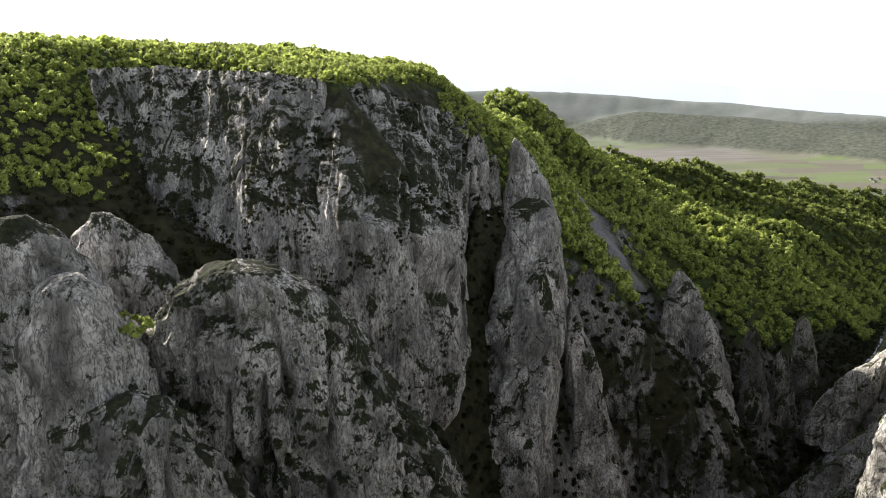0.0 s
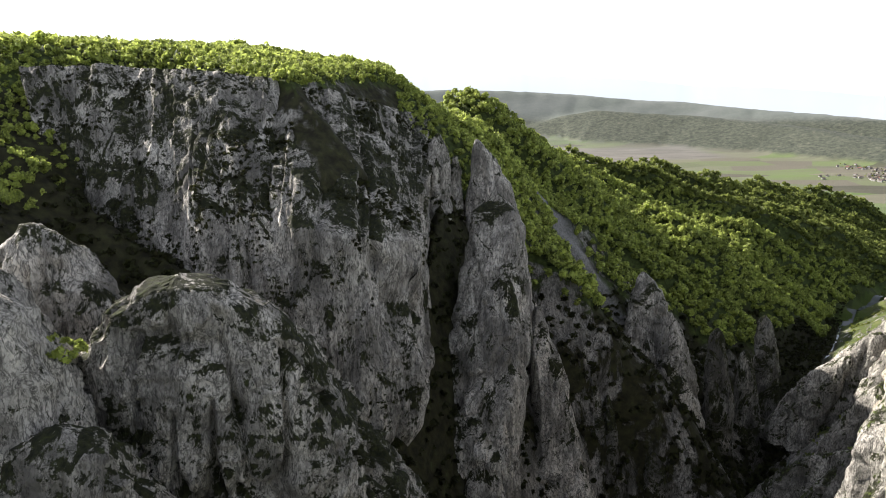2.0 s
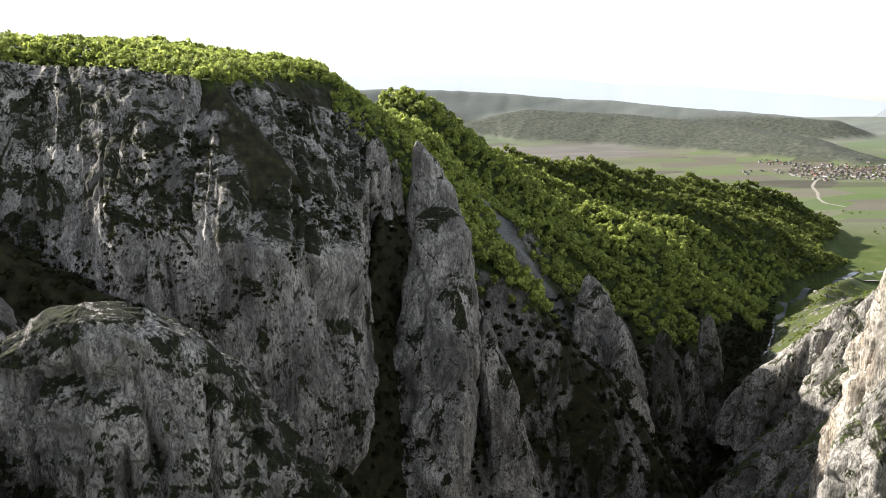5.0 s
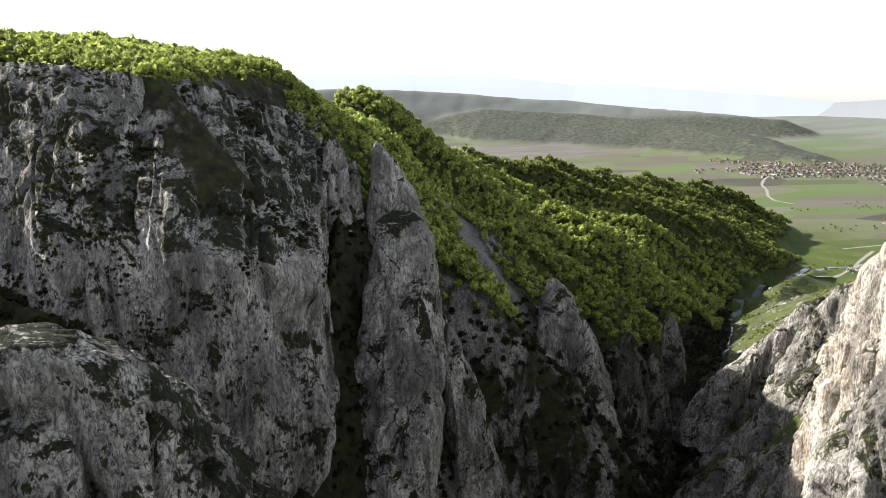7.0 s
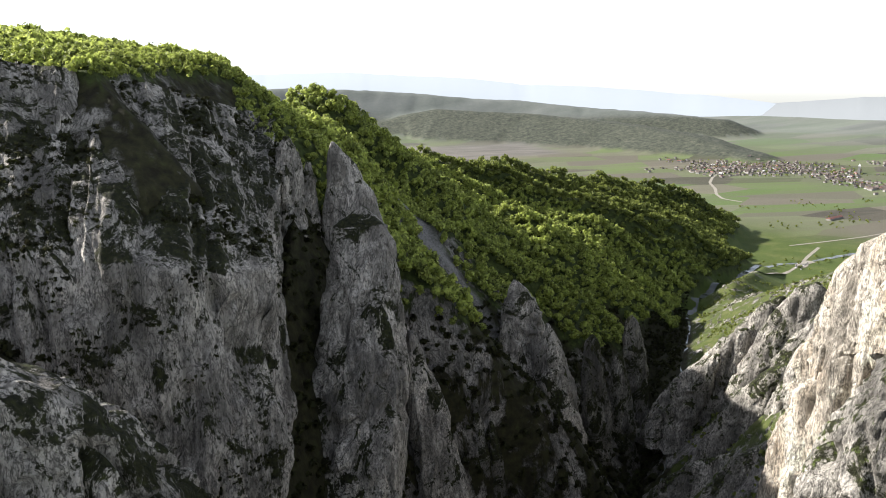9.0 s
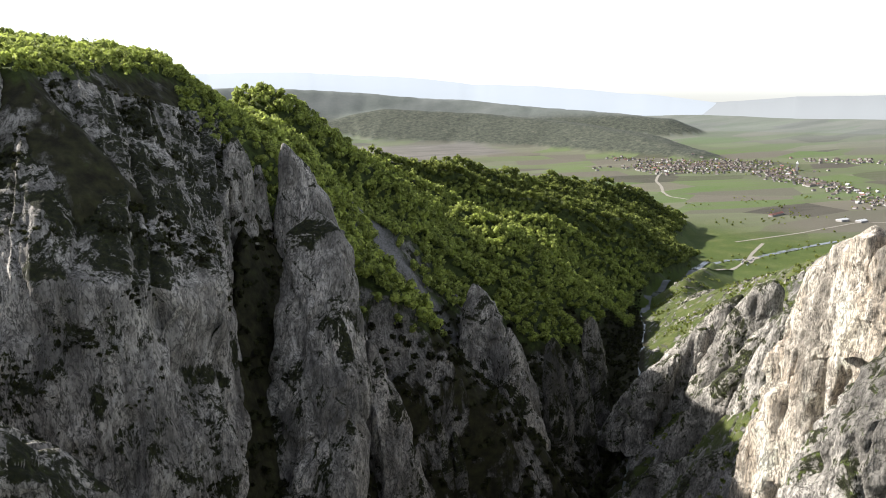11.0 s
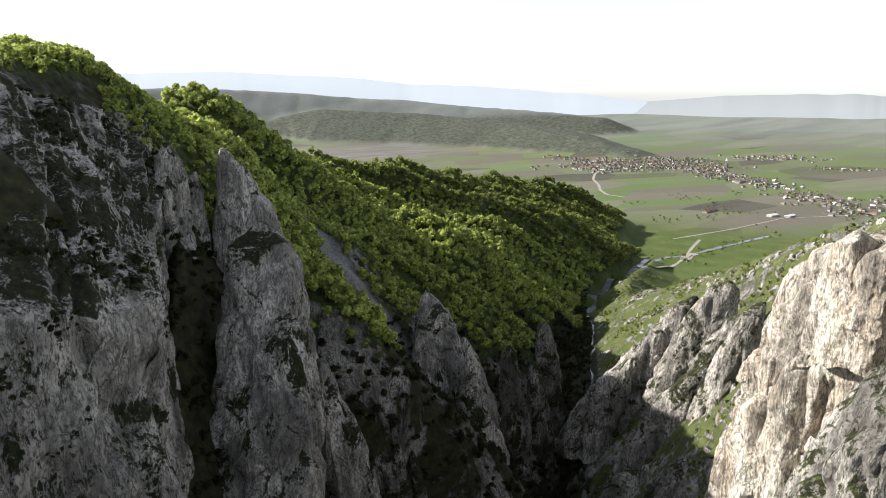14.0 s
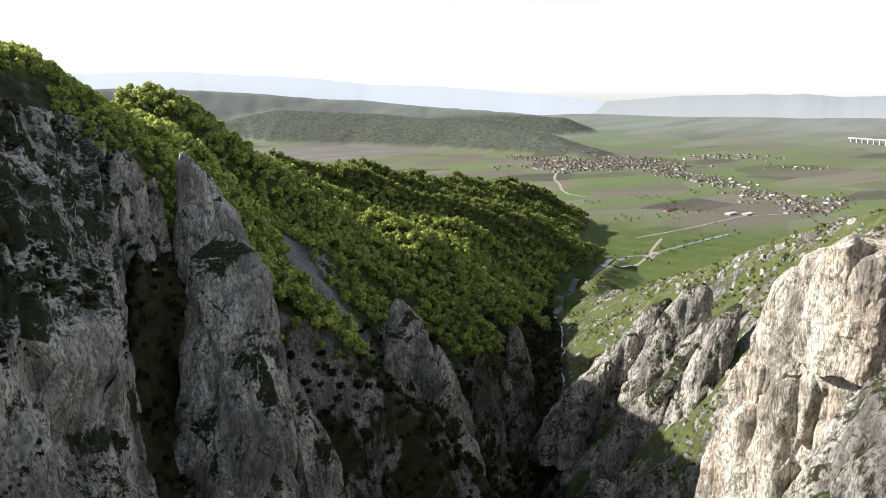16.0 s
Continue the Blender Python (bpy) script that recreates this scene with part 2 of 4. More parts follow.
def make_rock(name, pale, warm=False, growth=0.5, green=(0.055, 0.065, 0.02)):
    g = Graph(name, 0.92)
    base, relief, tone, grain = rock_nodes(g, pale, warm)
    ledge = g.math("ADD", g.math("MULTIPLY", g.up(), 0.22), g.math("MULTIPLY", g.noise(0.06, 14, (1, 1, 0.75), 0.8, 0.8), 1.75))
    ledge = g.math("ADD", ledge, g.math("MULTIPLY", grain, 0.35))
    plant = g.band(ledge, 1.34 - growth * 0.3, 1.40 - growth * 0.3)
    plants = g.ramp(g.noise(0.6, 6), (0.35, (0.016, 0.017, 0.009)), (0.55, (0.030, 0.032, 0.014)), (0.75, green))
    g.bump(relief, 2.2, 1.0)
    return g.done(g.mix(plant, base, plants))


rock = make_rock("grey_limestone", (0.56, 0.52, 0.46), False, 0.5)
rock_dark = make_rock("weathered_limestone", (0.52, 0.482, 0.427), False, 0.72)
rock_cream = make_rock("cream_limestone", (0.67, 0.60, 0.495), True, 0.1, (0.10, 0.13, 0.03))
rock_bank = make_rock("bank_limestone", (0.45, 0.42, 0.37), False, 0.62, (0.11, 0.15, 0.03))


rock_wall_mat = make_rock("cliff_limestone", (0.50, 0.465, 0.415), False, 0.68)
# More plant growth, and the slope's shade put into a darker stone tone.
rock_shade = make_rock("shaded_overgrown_limestone", (0.32, 0.30, 0.265), False, 0.85)


def make_ground():
    g = Graph("ground_cover", 0.95)
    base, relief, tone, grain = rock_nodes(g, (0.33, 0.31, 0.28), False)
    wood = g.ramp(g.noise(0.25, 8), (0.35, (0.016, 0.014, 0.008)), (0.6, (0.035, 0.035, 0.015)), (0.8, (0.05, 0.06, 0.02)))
    grass = g.ramp(g.noise(0.02, 10, rough=0.65), (0.30, (0.047, 0.070, 0.014)), (0.5, (0.063, 0.087, 0.018)), (0.7, (0.098, 0.109, 0.036)))
    grass = g.mix(g.band(g.noise(0.15, 8), 0.5, 0.75), grass, (0.055, 0.080, 0.02))
    cells = g.voronoi(0.0042, (0.75, 1.7, 0))
    cells.inputs["Randomness"].default_value = 0.85
    pick = g.n.new("ShaderNodeSeparateColor")
    g.l.new(cells.outputs["Color"], pick.inputs[0])
    fields = g.ramp(pick.outputs[0], (0.0, (0.10, 0.09, 0.07)), (0.18, (0.085, 0.125, 0.035)), (0.36, (0.14, 0.125, 0.095)), (0.52, (0.05, 0.043, 0.035)), (0.66, (0.10, 0.135, 0.045)), (0.82, (0.135, 0.135, 0.09)), (1.0, (0.075, 0.12, 0.028)))
    strip = g.voronoi(0.012, (0.35, 3.0, 0))
    pick2 = g.n.new("ShaderNodeSeparateColor")
    g.l.new(strip.outputs["Color"], pick2.inputs[0])
    fields = g.mix(g.math("MULTIPLY", g.band(pick2.outputs[1], 0.3, 0.8), 0.35), fields, (0.102, 0.090, 0.069))
    fields = g.mix(g.math("MULTIPLY", g.noise(0.03, 8), 0.2), fields, (0.105, 0.119, 0.070))
    turf = g.ramp(g.noise(0.09, 9, rough=0.7), (0.32, (0.030, 0.040, 0.012)), (0.5, (0.062, 0.076, 0.020)), (0.68, (0.11, 0.105, 0.05)))
    cover = g.mix(g.math("MULTIPLY", g.attribute("bank"), 0.85), grass, turf)
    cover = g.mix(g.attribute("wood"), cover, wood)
    cover = g.mix(g.attribute("canopy"), cover, g.ramp(g.noise(0.3, 8), (0.35, (0.022, 0.030, 0.009)), (0.6, (0.055, 0.072, 0.018)), (0.8, (0.09, 0.11, 0.03))))
    cover = g.mix(g.attribute("field"), cover, fields)
    cover = g.mix(g.attribute("plough"), cover, g.ramp(g.noise(0.012, 8, (0.4, 2.0, 1)), (0.35, (0.105, 0.096, 0.084)), (0.65, (0.155, 0.145, 0.125))))
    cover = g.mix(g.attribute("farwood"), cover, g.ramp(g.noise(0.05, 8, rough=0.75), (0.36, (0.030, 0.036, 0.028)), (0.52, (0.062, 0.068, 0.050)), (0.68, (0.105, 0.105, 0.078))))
    # Distance haze put into the colour of the far land.
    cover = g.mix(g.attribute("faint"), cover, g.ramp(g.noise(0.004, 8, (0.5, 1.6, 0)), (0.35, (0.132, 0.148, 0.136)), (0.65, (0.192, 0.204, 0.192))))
    cover = g.mix(g.attribute("scree"), cover, g.ramp(g.noise(0.8, 8), (0.35, (0.098, 0.095, 0.087)), (0.65, (0.238, 0.231, 0.217))))
    steep = g.math("ADD", g.math("MULTIPLY", g.up(), -1.0), g.math("MULTIPLY", g.math("SUBTRACT", g.noise(0.05, 9, (1, 1, 0.5), 0.6), 0.5), 0.9))
    stone = g.math("MULTIPLY", g.math("MULTIPLY", g.band(steep, -0.70, -0.60), g.band(g.noise(0.035, 10, (1, 1, 0.6), 0.7, 0.5), 0.47, 0.53)), g.attribute("stony"))
    strata = g.math("MULTIPLY", g.band(g.noise(0.075, 12, (0.55, 1.0, 2.6), 0.72, 0.4), 0.535, 0.57), g.attribute("bank"))
    stone = g.math("MAXIMUM", stone, strata)
    g.bump(g.math("ADD", g.math("MULTIPLY", relief, stone), g.math("MULTIPLY", g.noise(0.5, 7), 0.4)), 1.6, 0.9)
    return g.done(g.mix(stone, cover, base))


soil = make_ground()


def make_leaves(name, dark, light):
    g = Graph(name, 0.6)
    isl = g.pos.outputs["Random Per Island"]
    col = g.ramp(g.math("ADD", g.math("MULTIPLY", isl, 0.35), g.math("MULTIPLY", g.noise(0.11, 4), 0.75)), (0.33, dark), (0.72, light))
    g.put(g.b.inputs["Base Color"], col)
    t = g.n.new("ShaderNodeBsdfTranslucent")
    g.put(t.inputs["Color"], col)
    mx = g.n.new("ShaderNodeMixShader")
    mx.inputs[0].default_value = 0.5
    g.l.new(g.b.outputs[0], mx.inputs[1])
    g.l.new(t.outputs[0], mx.inputs[2])
    g.l.new(mx.outputs[0], g.n["Material Output"].inputs["Surface"])
    return g.m


leaves = make_leaves("spring_leaves", (0.10, 0.122, 0.033), (0.51, 0.575, 0.14))
leaves_dark = make_leaves("far_leaves", (0.07, 0.085, 0.022), (0.27, 0.31, 0.075))
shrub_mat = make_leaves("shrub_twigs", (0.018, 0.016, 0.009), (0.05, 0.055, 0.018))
bark = plain_material("bark", (0.09, 0.075, 0.06))
water = plain_material("river_water", (0.10, 0.11, 0.10), 0.12, 0.2, 0.1)
gravel = plain_material("pale_gravel", (0.26, 0.24, 0.20), 0.95, 0.15, 0.3)
wall_paint = plain_material("house_render", (0.26, 0.25, 0.235), 0.9, 0.3, 0.02)
roof_tile = plain_material("roof_tiles", (0.12, 0.098, 0.085), 0.9, 0.35, 0.02)
red_tile = plain_material("red_roof_tiles", (0.24, 0.12, 0.095), 0.9, 0.15, 0.05)
white_sheet = plain_material("white_roof_sheet", (0.55, 0.55, 0.54), 0.5, 0.05, 0.05)
concrete = plain_material("pale_concrete", (0.5, 0.49, 0.47), 0.9, 0.1, 0.05)

# ---- meshes ----
def mesh_object(name, verts, faces, mat, parent=None, smooth=True):
    me = bpy.data.meshes.new(name)
    verts, faces = np.asarray(verts, np.float32), np.asarray(faces, np.int32)
    me.vertices.add(len(verts))
    me.vertices.foreach_set("co", verts.ravel())
    me.loops.add(faces.size)
    me.loops.foreach_set("vertex_index", faces.ravel())
    me.polygons.add(len(faces))
    me.polygons.foreach_set("loop_start", np.arange(len(faces), dtype=np.int32) * faces.shape[1])
    me.polygons.foreach_set("use_smooth", np.full(len(faces), smooth))
    me.update(calc_edges=True)
    me.materials.append(mat)
    ob = new(name, me)
    if parent:
        ob.parent = parent
    return ob


def grid_faces(rows, cols, wrap=False):
    i, j = np.meshgrid(np.arange(rows - 1), np.arange(cols if wrap else cols - 1), indexing="ij")
    j2 = (j + 1) % cols
    return np.stack([i * cols + j, i * cols + j2, (i + 1) * cols + j2, (i + 1) * cols + j], -1).reshape(-1, 4)


def set_attribute(ob, name, values):
    ob.data.attributes.new(name, "FLOAT", "POINT").data.foreach_set("value", np.asarray(values, np.float32).ravel())


def wood_cover(x, y):
    """Where trees stand: plateau edge, spurs and the far side of the gorge."""
    d, s, (z, k, up) = along(x, y, RIM)
    dq, sq, (zq, kq) = along(x, y, CREST)
    dr, bank, _ = along(x, y, RIVER)
    h = height(x, y)
    spur = (x > 20) & (h > 16 + 10 * fbm(x / 40, y / 40, 0 * x + 4, 2)) & (bank > 0) & (x < 1030) & (y > 395 + 0.35 * np.maximum(x - 100, 0) * (x < 330)) & ((x > 75) | (y > 440)) & (dr > 14) & (h < 300)
    top = (s > 0) & (x <= 60) & (d > np.where((x > -125) & (x < -2), 34, 2)) & (y > 240)
    spur &= (h > 122 - 0.45 * (y - 520) + 45 * fbm(x / 38, y / 38, 0 * x + 15, 3)) | (y > 760)
    slope = (x < -150) & (s <= 0) & (d < 42) & (y > 260)
    return spur | top | slope


# the ground, one sheet in rings round the flight
AZ = np.radians(np.concatenate([np.linspace(-180, -46, 40)[:-1], np.linspace(-46, 70, 520), np.linspace(70, 180, 34)[1:-1]]))
RR = np.concatenate([[0.5, 8, 16, 23], np.exp(np.linspace(math.log(30), math.log(4890), 510))])
ring, turn = np.meshgrid(RR, AZ, indexing="ij")
gx, gy = MID[0] + ring * np.sin(turn), MID[1] + ring * np.cos(turn)
gz = height(gx, gy)
near = step(900, 500, ring) * step(14, 40, gz)
gz = gz + near * (fbm(gx / 14, gy / 14, 0 * gx + 1, 4, True) * 2.6 + fbm(gx / 5, gy / 5, 0 * gx + 6, 3) * 0.8)
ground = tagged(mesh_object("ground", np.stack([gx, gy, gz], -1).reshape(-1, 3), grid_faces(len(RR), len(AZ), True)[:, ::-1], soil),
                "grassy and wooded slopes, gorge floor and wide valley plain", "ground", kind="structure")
dist_right, side_right, _ = along(gx, gy, RIGHT)
dist_river, side_river, _ = along(gx, gy, RIVER)
on_right = side_river < 0
# Dark ground tone: left bank under trees, and all of it below y 820.
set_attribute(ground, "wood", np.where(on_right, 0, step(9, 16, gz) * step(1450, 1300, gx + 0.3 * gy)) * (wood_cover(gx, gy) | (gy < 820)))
set_attribute(ground, "bank", np.where(on_right, step(14, 45, gz), 0) * step(1150, 850, gy))
set_attribute(ground, "canopy", wood_cover(gx, gy) & ((gx > 40) | (gy > 420) | (gz > 285)))
set_attribute(ground, "field", step(1500, 1900, np.hypot(gx, gy) + 200 * fbm(gx / 300, gy / 300, 0 * gx, 2)))
plough_a = step(120, 60, np.abs(gy - 3250 - 0.06 * (gx - 700) + 60 * fbm(gx / 200, gy / 200, 0 * gx, 2)) - 150) * step(1500, 1350, gx)
set_attribute(ground, "plough", plough_a * step(2500, 2700, gy))
scree_d, _, _ = along(gx, gy, [(100, 610), (108, 560), (125, 520), (140, 505), (150, 480)])
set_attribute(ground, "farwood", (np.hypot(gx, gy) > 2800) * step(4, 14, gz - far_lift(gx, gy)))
# Share of painted haze: low plain past 3.2 km, all land past 4.2 km.
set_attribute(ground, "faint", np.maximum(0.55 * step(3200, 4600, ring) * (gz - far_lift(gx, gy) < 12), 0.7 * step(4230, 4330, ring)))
set_attribute(ground, "scree", step(16, 9, scree_d + 7 * fbm(gx / 12, gy / 12, 0 * gx, 3)))
talus_d = np.minimum(along(gx, gy, TALUS)[0], along(gx, gy, GULLY)[0])
set_attribute(ground, "stony", np.where(on_right, step(1000, 800, gy), 0.9 * step(640, 520, gy) * step(20, 60, talus_d)))

def tower_mesh(sections, seed, rough=1.0, cols=160, rows=130, flute=0.16, square=2.6, tall=9.0, holes=()):
    """A rock column through sections (z, x, y, half width, half depth, turn), top first, with flutes, ledges and clefts."""
    sec = np.array(sections, float)
    hh = np.linspace(0, 1, rows) ** 1.0
    zs = sec[0, 0] + (sec[-1, 0] - sec[0, 0]) * hh
    order = np.argsort(sec[:, 0])
    cx, cy, rx, ry, rot = (np.interp(zs, sec[order, 0], sec[order, k]) for k in range(1, 6))
    a = np.linspace(0, 2 * np.pi, cols, endpoint=False)
    Z, A = np.meshgrid(zs, a, indexing="ij")
    co, si = np.cos(A), np.sin(A)
    sq = (np.abs(co) ** square + np.abs(si) ** square) ** (-1 / square)
    lx, ly = co * sq * rx[:, None], si * sq * ry[:, None]
    ct, st = np.cos(np.radians(rot))[:, None], np.sin(np.radians(rot))[:, None]
    X, Y = cx[:, None] + lx * ct - ly * st, cy[:, None] + lx * st + ly * ct
    size = np.minimum(rx, ry)[:, None]
    o = seed * 37.7
    big = fbm(X / 22 + o, Y / 22, Z / 60, 3) * flute * 1.6
    cleft = -np.maximum(0, fbm(X / 11 + o, Y / 11, Z / 45 + o, 3, True) - 0.4) * 0.7
    crag = fbm(X / 6 + o, Y / 6, Z / tall, 4, True) * 1.4 * rough
    fine = fbm(X / 2.2 + o, Y / 2.2, Z / (0.4 * tall), 3) * 0.5 * rough
    out = (big + cleft) * np.minimum(size, 30) + (crag + fine) * np.minimum(size / 6, 1.4)
    for hx, hy, hz, wide, high, deep in holes:
        out = out - deep * np.exp(-(((X - hx) ** 2 + (Y - hy) ** 2) / wide ** 2 + ((Z - hz) / high) ** 2) ** 2)
    nx, ny = np.cos(A) * ct - np.sin(A) * st, np.cos(A) * st + np.sin(A) * ct
    X, Y = X + nx * out, Y + ny * out
    Z = Z + (fbm(X / 7 + o, Y / 7, Z / 7, 3) * 2.2) * np.minimum(size / 6, 1) * rough
    verts = np.stack([X, Y, Z], -1).reshape(-1, 3)
    cap = verts[:cols].mean(0) + [0, 0, 0.6]
    faces = grid_faces(rows, cols, True)[:, ::-1]
    n = len(verts)
    j = np.arange(cols)
    top = np.stack([j, (j + 1) % cols, np.full(cols, n), np.full(cols, n)], -1)
    return np.vstack([verts, cap]), faces, top[:, :3]


def rocks(name, towers, label, seed, mat, group="", square=2.6, rough=1.0, tall=9.0, flute=0.16, holes=(), **kw):
    """One rock out of one or several masses grown together."""
    base = tagged(new(name), label, "rock", group) if len(towers) > 1 else None
    for q, sections in enumerate(towers):
        share = 1.0 if q == 0 else 0.62
        fine = {k: int(n * share) for k, n in kw.items()}
        v, f, t = tower_mesh(sections, seed + q * 1.3, square=square, rough=rough, tall=tall, flute=flute, holes=() if q else holes, **fine)
        tri = np.vstack([f[:, [0, 1, 2]], f[:, [0, 2, 3]], t])
        ob = mesh_object("rock_mass" if base else name, v, tri, mat, base)
    return base or tagged(ob, label, "rock", group)


def rock_wall(name, foot, mid, rim, cols, rows, mat, label, seed):
    """A cliff between three lines, with buttresses, gullies, flutes and ledges."""
    s, h = np.linspace(0, 1, cols), np.linspace(0, 1.0, rows)
    lines = []
    for line in (foot, mid, rim):
        a = np.array(line, float)
        u = np.linspace(0, 1, len(a))
        lines.append(np.stack([np.interp(s, u, a[:, k]) for k in range(3)], -1))
    f, m, r = lines
    H = h[:, None, None]
    w = np.clip(H / 0.62, 0, 1)
    P = np.where(H < 0.62, f + (m - f) * w, m + (r - m) * ((H - 0.62) / 0.38))
    X, Y, Z = P[..., 0], P[..., 1], P[..., 2]
    nx = np.gradient(Y, axis=1)
    ny = -np.gradient(X, axis=1)
    ln = np.hypot(nx, ny) + 1e-6
    nx, ny = nx / ln, ny / ln
    o = seed * 11.3
    S = np.cumsum(np.hypot(np.gradient(X, axis=1), np.gradient(Y, axis=1)), axis=1)
    butt = fbm(S / 34 + o, Z / 120, 0 * Z, 3) * 9
    gully = -np.maximum(0, fbm(S / 24 + o, Z / 90 + o, 0 * Z + 2, 3, True) - 0.35) * 16
    flute = fbm(S / 6 + o, Z / 34, 0 * Z + 4, 4, True) * 1.9
    block = fbm(X / 5 + o, Y / 5, Z / 8, 4) * 1.9
    edge = np.minimum(1, np.minimum(s, 1 - s) * 14)[None, :]
    out = (butt + gully) * edge * (0.4 + 0.6 * np.clip(1.06 - H[..., 0], 0, 0.5) / 0.5) + flute + block
    up = 0.35 * out * step(0.5, 0.8, H[..., 0])
    X, Y, Z = X + nx * out, Y + ny * out, Z + up
    return tagged(mesh_object(name, np.stack([X, Y, Z], -1).reshape(-1, 3), grid_faces(rows, cols), mat), label, "cliff")


cliff_wall = rock_wall("cliff_wall",
          [(-170, 350, 225), (-118, 330, 195), (-80, 313, 175), (-52, 301, 140), (-25, 292, 112), (2, 308, 130), (12, 332, 150), (10, 400, 185)],
          [(-170, 366, 252), (-114, 344, 240), (-74, 316, 232), (-38, 304, 230), (-6, 311, 222), (9, 330, 220), (8, 380, 236), (14, 435, 246)],
          [(-185, 385, 296), (-140, 385, 297), (-98, 374, 294), (-62, 372, 290), (-36, 384, 285), (-18, 404, 280), (0, 445, 274), (26, 505, 268)],
          520, 250, rock_wall_mat, "high grey limestone cliff with dark shrubby ledges", 4)

rocks("rock_dome", [
    [(231, -66, 225, 0.8, 0.8, 0), (230, -66, 225.5, 5, 3.5, 0), (227.5, -66, 226, 12, 7, 0), (220, -65, 230, 23, 14, 0), (205, -65, 236, 35, 22, 0), (185, -61, 242, 41, 29, 0), (160, -54, 247, 47, 36, 0), (130, -42, 252, 52, 42, 0), (60, -36, 255, 62, 50, 0)],
    [(203, -86, 184, 1, 1, 0), (201, -86, 184, 6, 5, 0), (197, -86, 185, 12, 9, 0), (186, -85, 187, 18, 14, 0), (165, -82, 192, 24, 20, 0), (60, -78, 195, 40, 32, 0)],
], "grey weathered limestone dome with dark grassy ledges", 1, rock_dark, flute=0.07, tall=5.0, cols=320, rows=190)
rocks("rock_shoulder", [
    [(247, -126, 208, 3, 3, 0), (241, -125, 208, 10, 9, 0), (228, -122, 210, 17, 15, 0), (205, -116, 212, 22, 20, 0), (60, -112, 215, 44, 38, 0)],
    [(233, -106, 196, 3, 3, 0), (227, -106, 196, 9, 8, 0), (210, -105, 198, 14, 13, 0), (180, -104, 200, 18, 17, 0), (60, -104, 204, 28, 26, 0)],
    [(240, -125, 260, 3, 3, 0), (230, -122, 260, 13, 10, 0), (205, -116, 262, 24, 18, 0), (100, -112, 265, 40, 30, 0)],
], "pale streaked limestone shoulder beside the rock dome", 2, rock, cols=210, rows=140)
rocks("rock_spire", [
    [(232, 50, 388, 1.0, 1.0, -32), (229, 50, 388, 5, 2.5, -32), (224, 49, 385, 11.5, 5, -32), (215, 48.5, 383, 14.5, 7, -32), (197, 47, 377, 16.5, 9, -32), (180, 45.5, 371, 18, 10, -32), (163, 43, 364, 21.5, 12, -32), (141, 37, 356, 23, 14, -32), (118, 32, 347, 23, 15, -32), (60, 27, 335, 28, 20, -32), (0, 26, 330, 36, 28, -32)],
    [(258, 43, 432, 0.8, 1.2, -20), (253, 44.5, 432, 3.5, 2.5, -20), (247, 47, 432, 6.5, 4, -20), (233, 50, 431, 11.5, 6, -20), (216, 52, 430, 14.5, 8, -20), (160, 57, 424, 20, 14, -20), (50, 62, 414, 32, 24, -20)],
    [(165, 76, 404, 1.5, 3, 0), (150, 77, 400, 5, 6, 0), (120, 82, 392, 10, 11, 0), (60, 86, 382, 18, 18, 0)],
], "tall grey limestone spire with a split blade-shaped top", 3, rock, square=4.5, rough=0.8, tall=22.0, cols=240, rows=260)
rocks("rock_pillar", [
    [(262, 20, 421, 1.5, 2, 0), (255, 20, 421, 5, 5, 0), (240, 19, 421, 7, 7, 0), (215, 19, 420, 8, 9, 0), (190, 18, 420, 9, 10, 0)],
    [(248, 31, 436, 1, 1, 0), (240, 31, 436, 3, 3, 0), (225, 31, 435, 4.5, 5, 0), (195, 31, 434, 6, 6, 0)],
], "pale limestone pillars in a dark gully", 9, rock, cols=80, rows=80)
rocks("rock_pinnacle", [
    [(161, 170, 501, 1.5, 2, 0), (155, 171, 500, 6, 4, 0), (142, 173, 496, 12, 8, 0), (115, 174, 489, 16, 12, 0), (60, 178, 480, 26, 20, 0), (10, 180, 478, 34, 28, 0)],
    [(142, 177, 463, 1, 1.5, 0), (135, 178, 462, 4, 3, 0), (118, 180, 458, 9, 7, 0), (95, 180, 452, 12, 10, 0), (65, 180, 446, 15, 13, 0), (10, 180, 440, 22, 20, 0)],
    [(148, 162, 492, 1, 1.5, 0), (138, 162, 491, 4, 4, 0), (110, 162, 486, 8, 8, 0), (50, 160, 478, 14, 14, 0)],
], "pair of slender grey limestone pinnacles on the wooded slope", 4, rock, cols=150, rows=150)
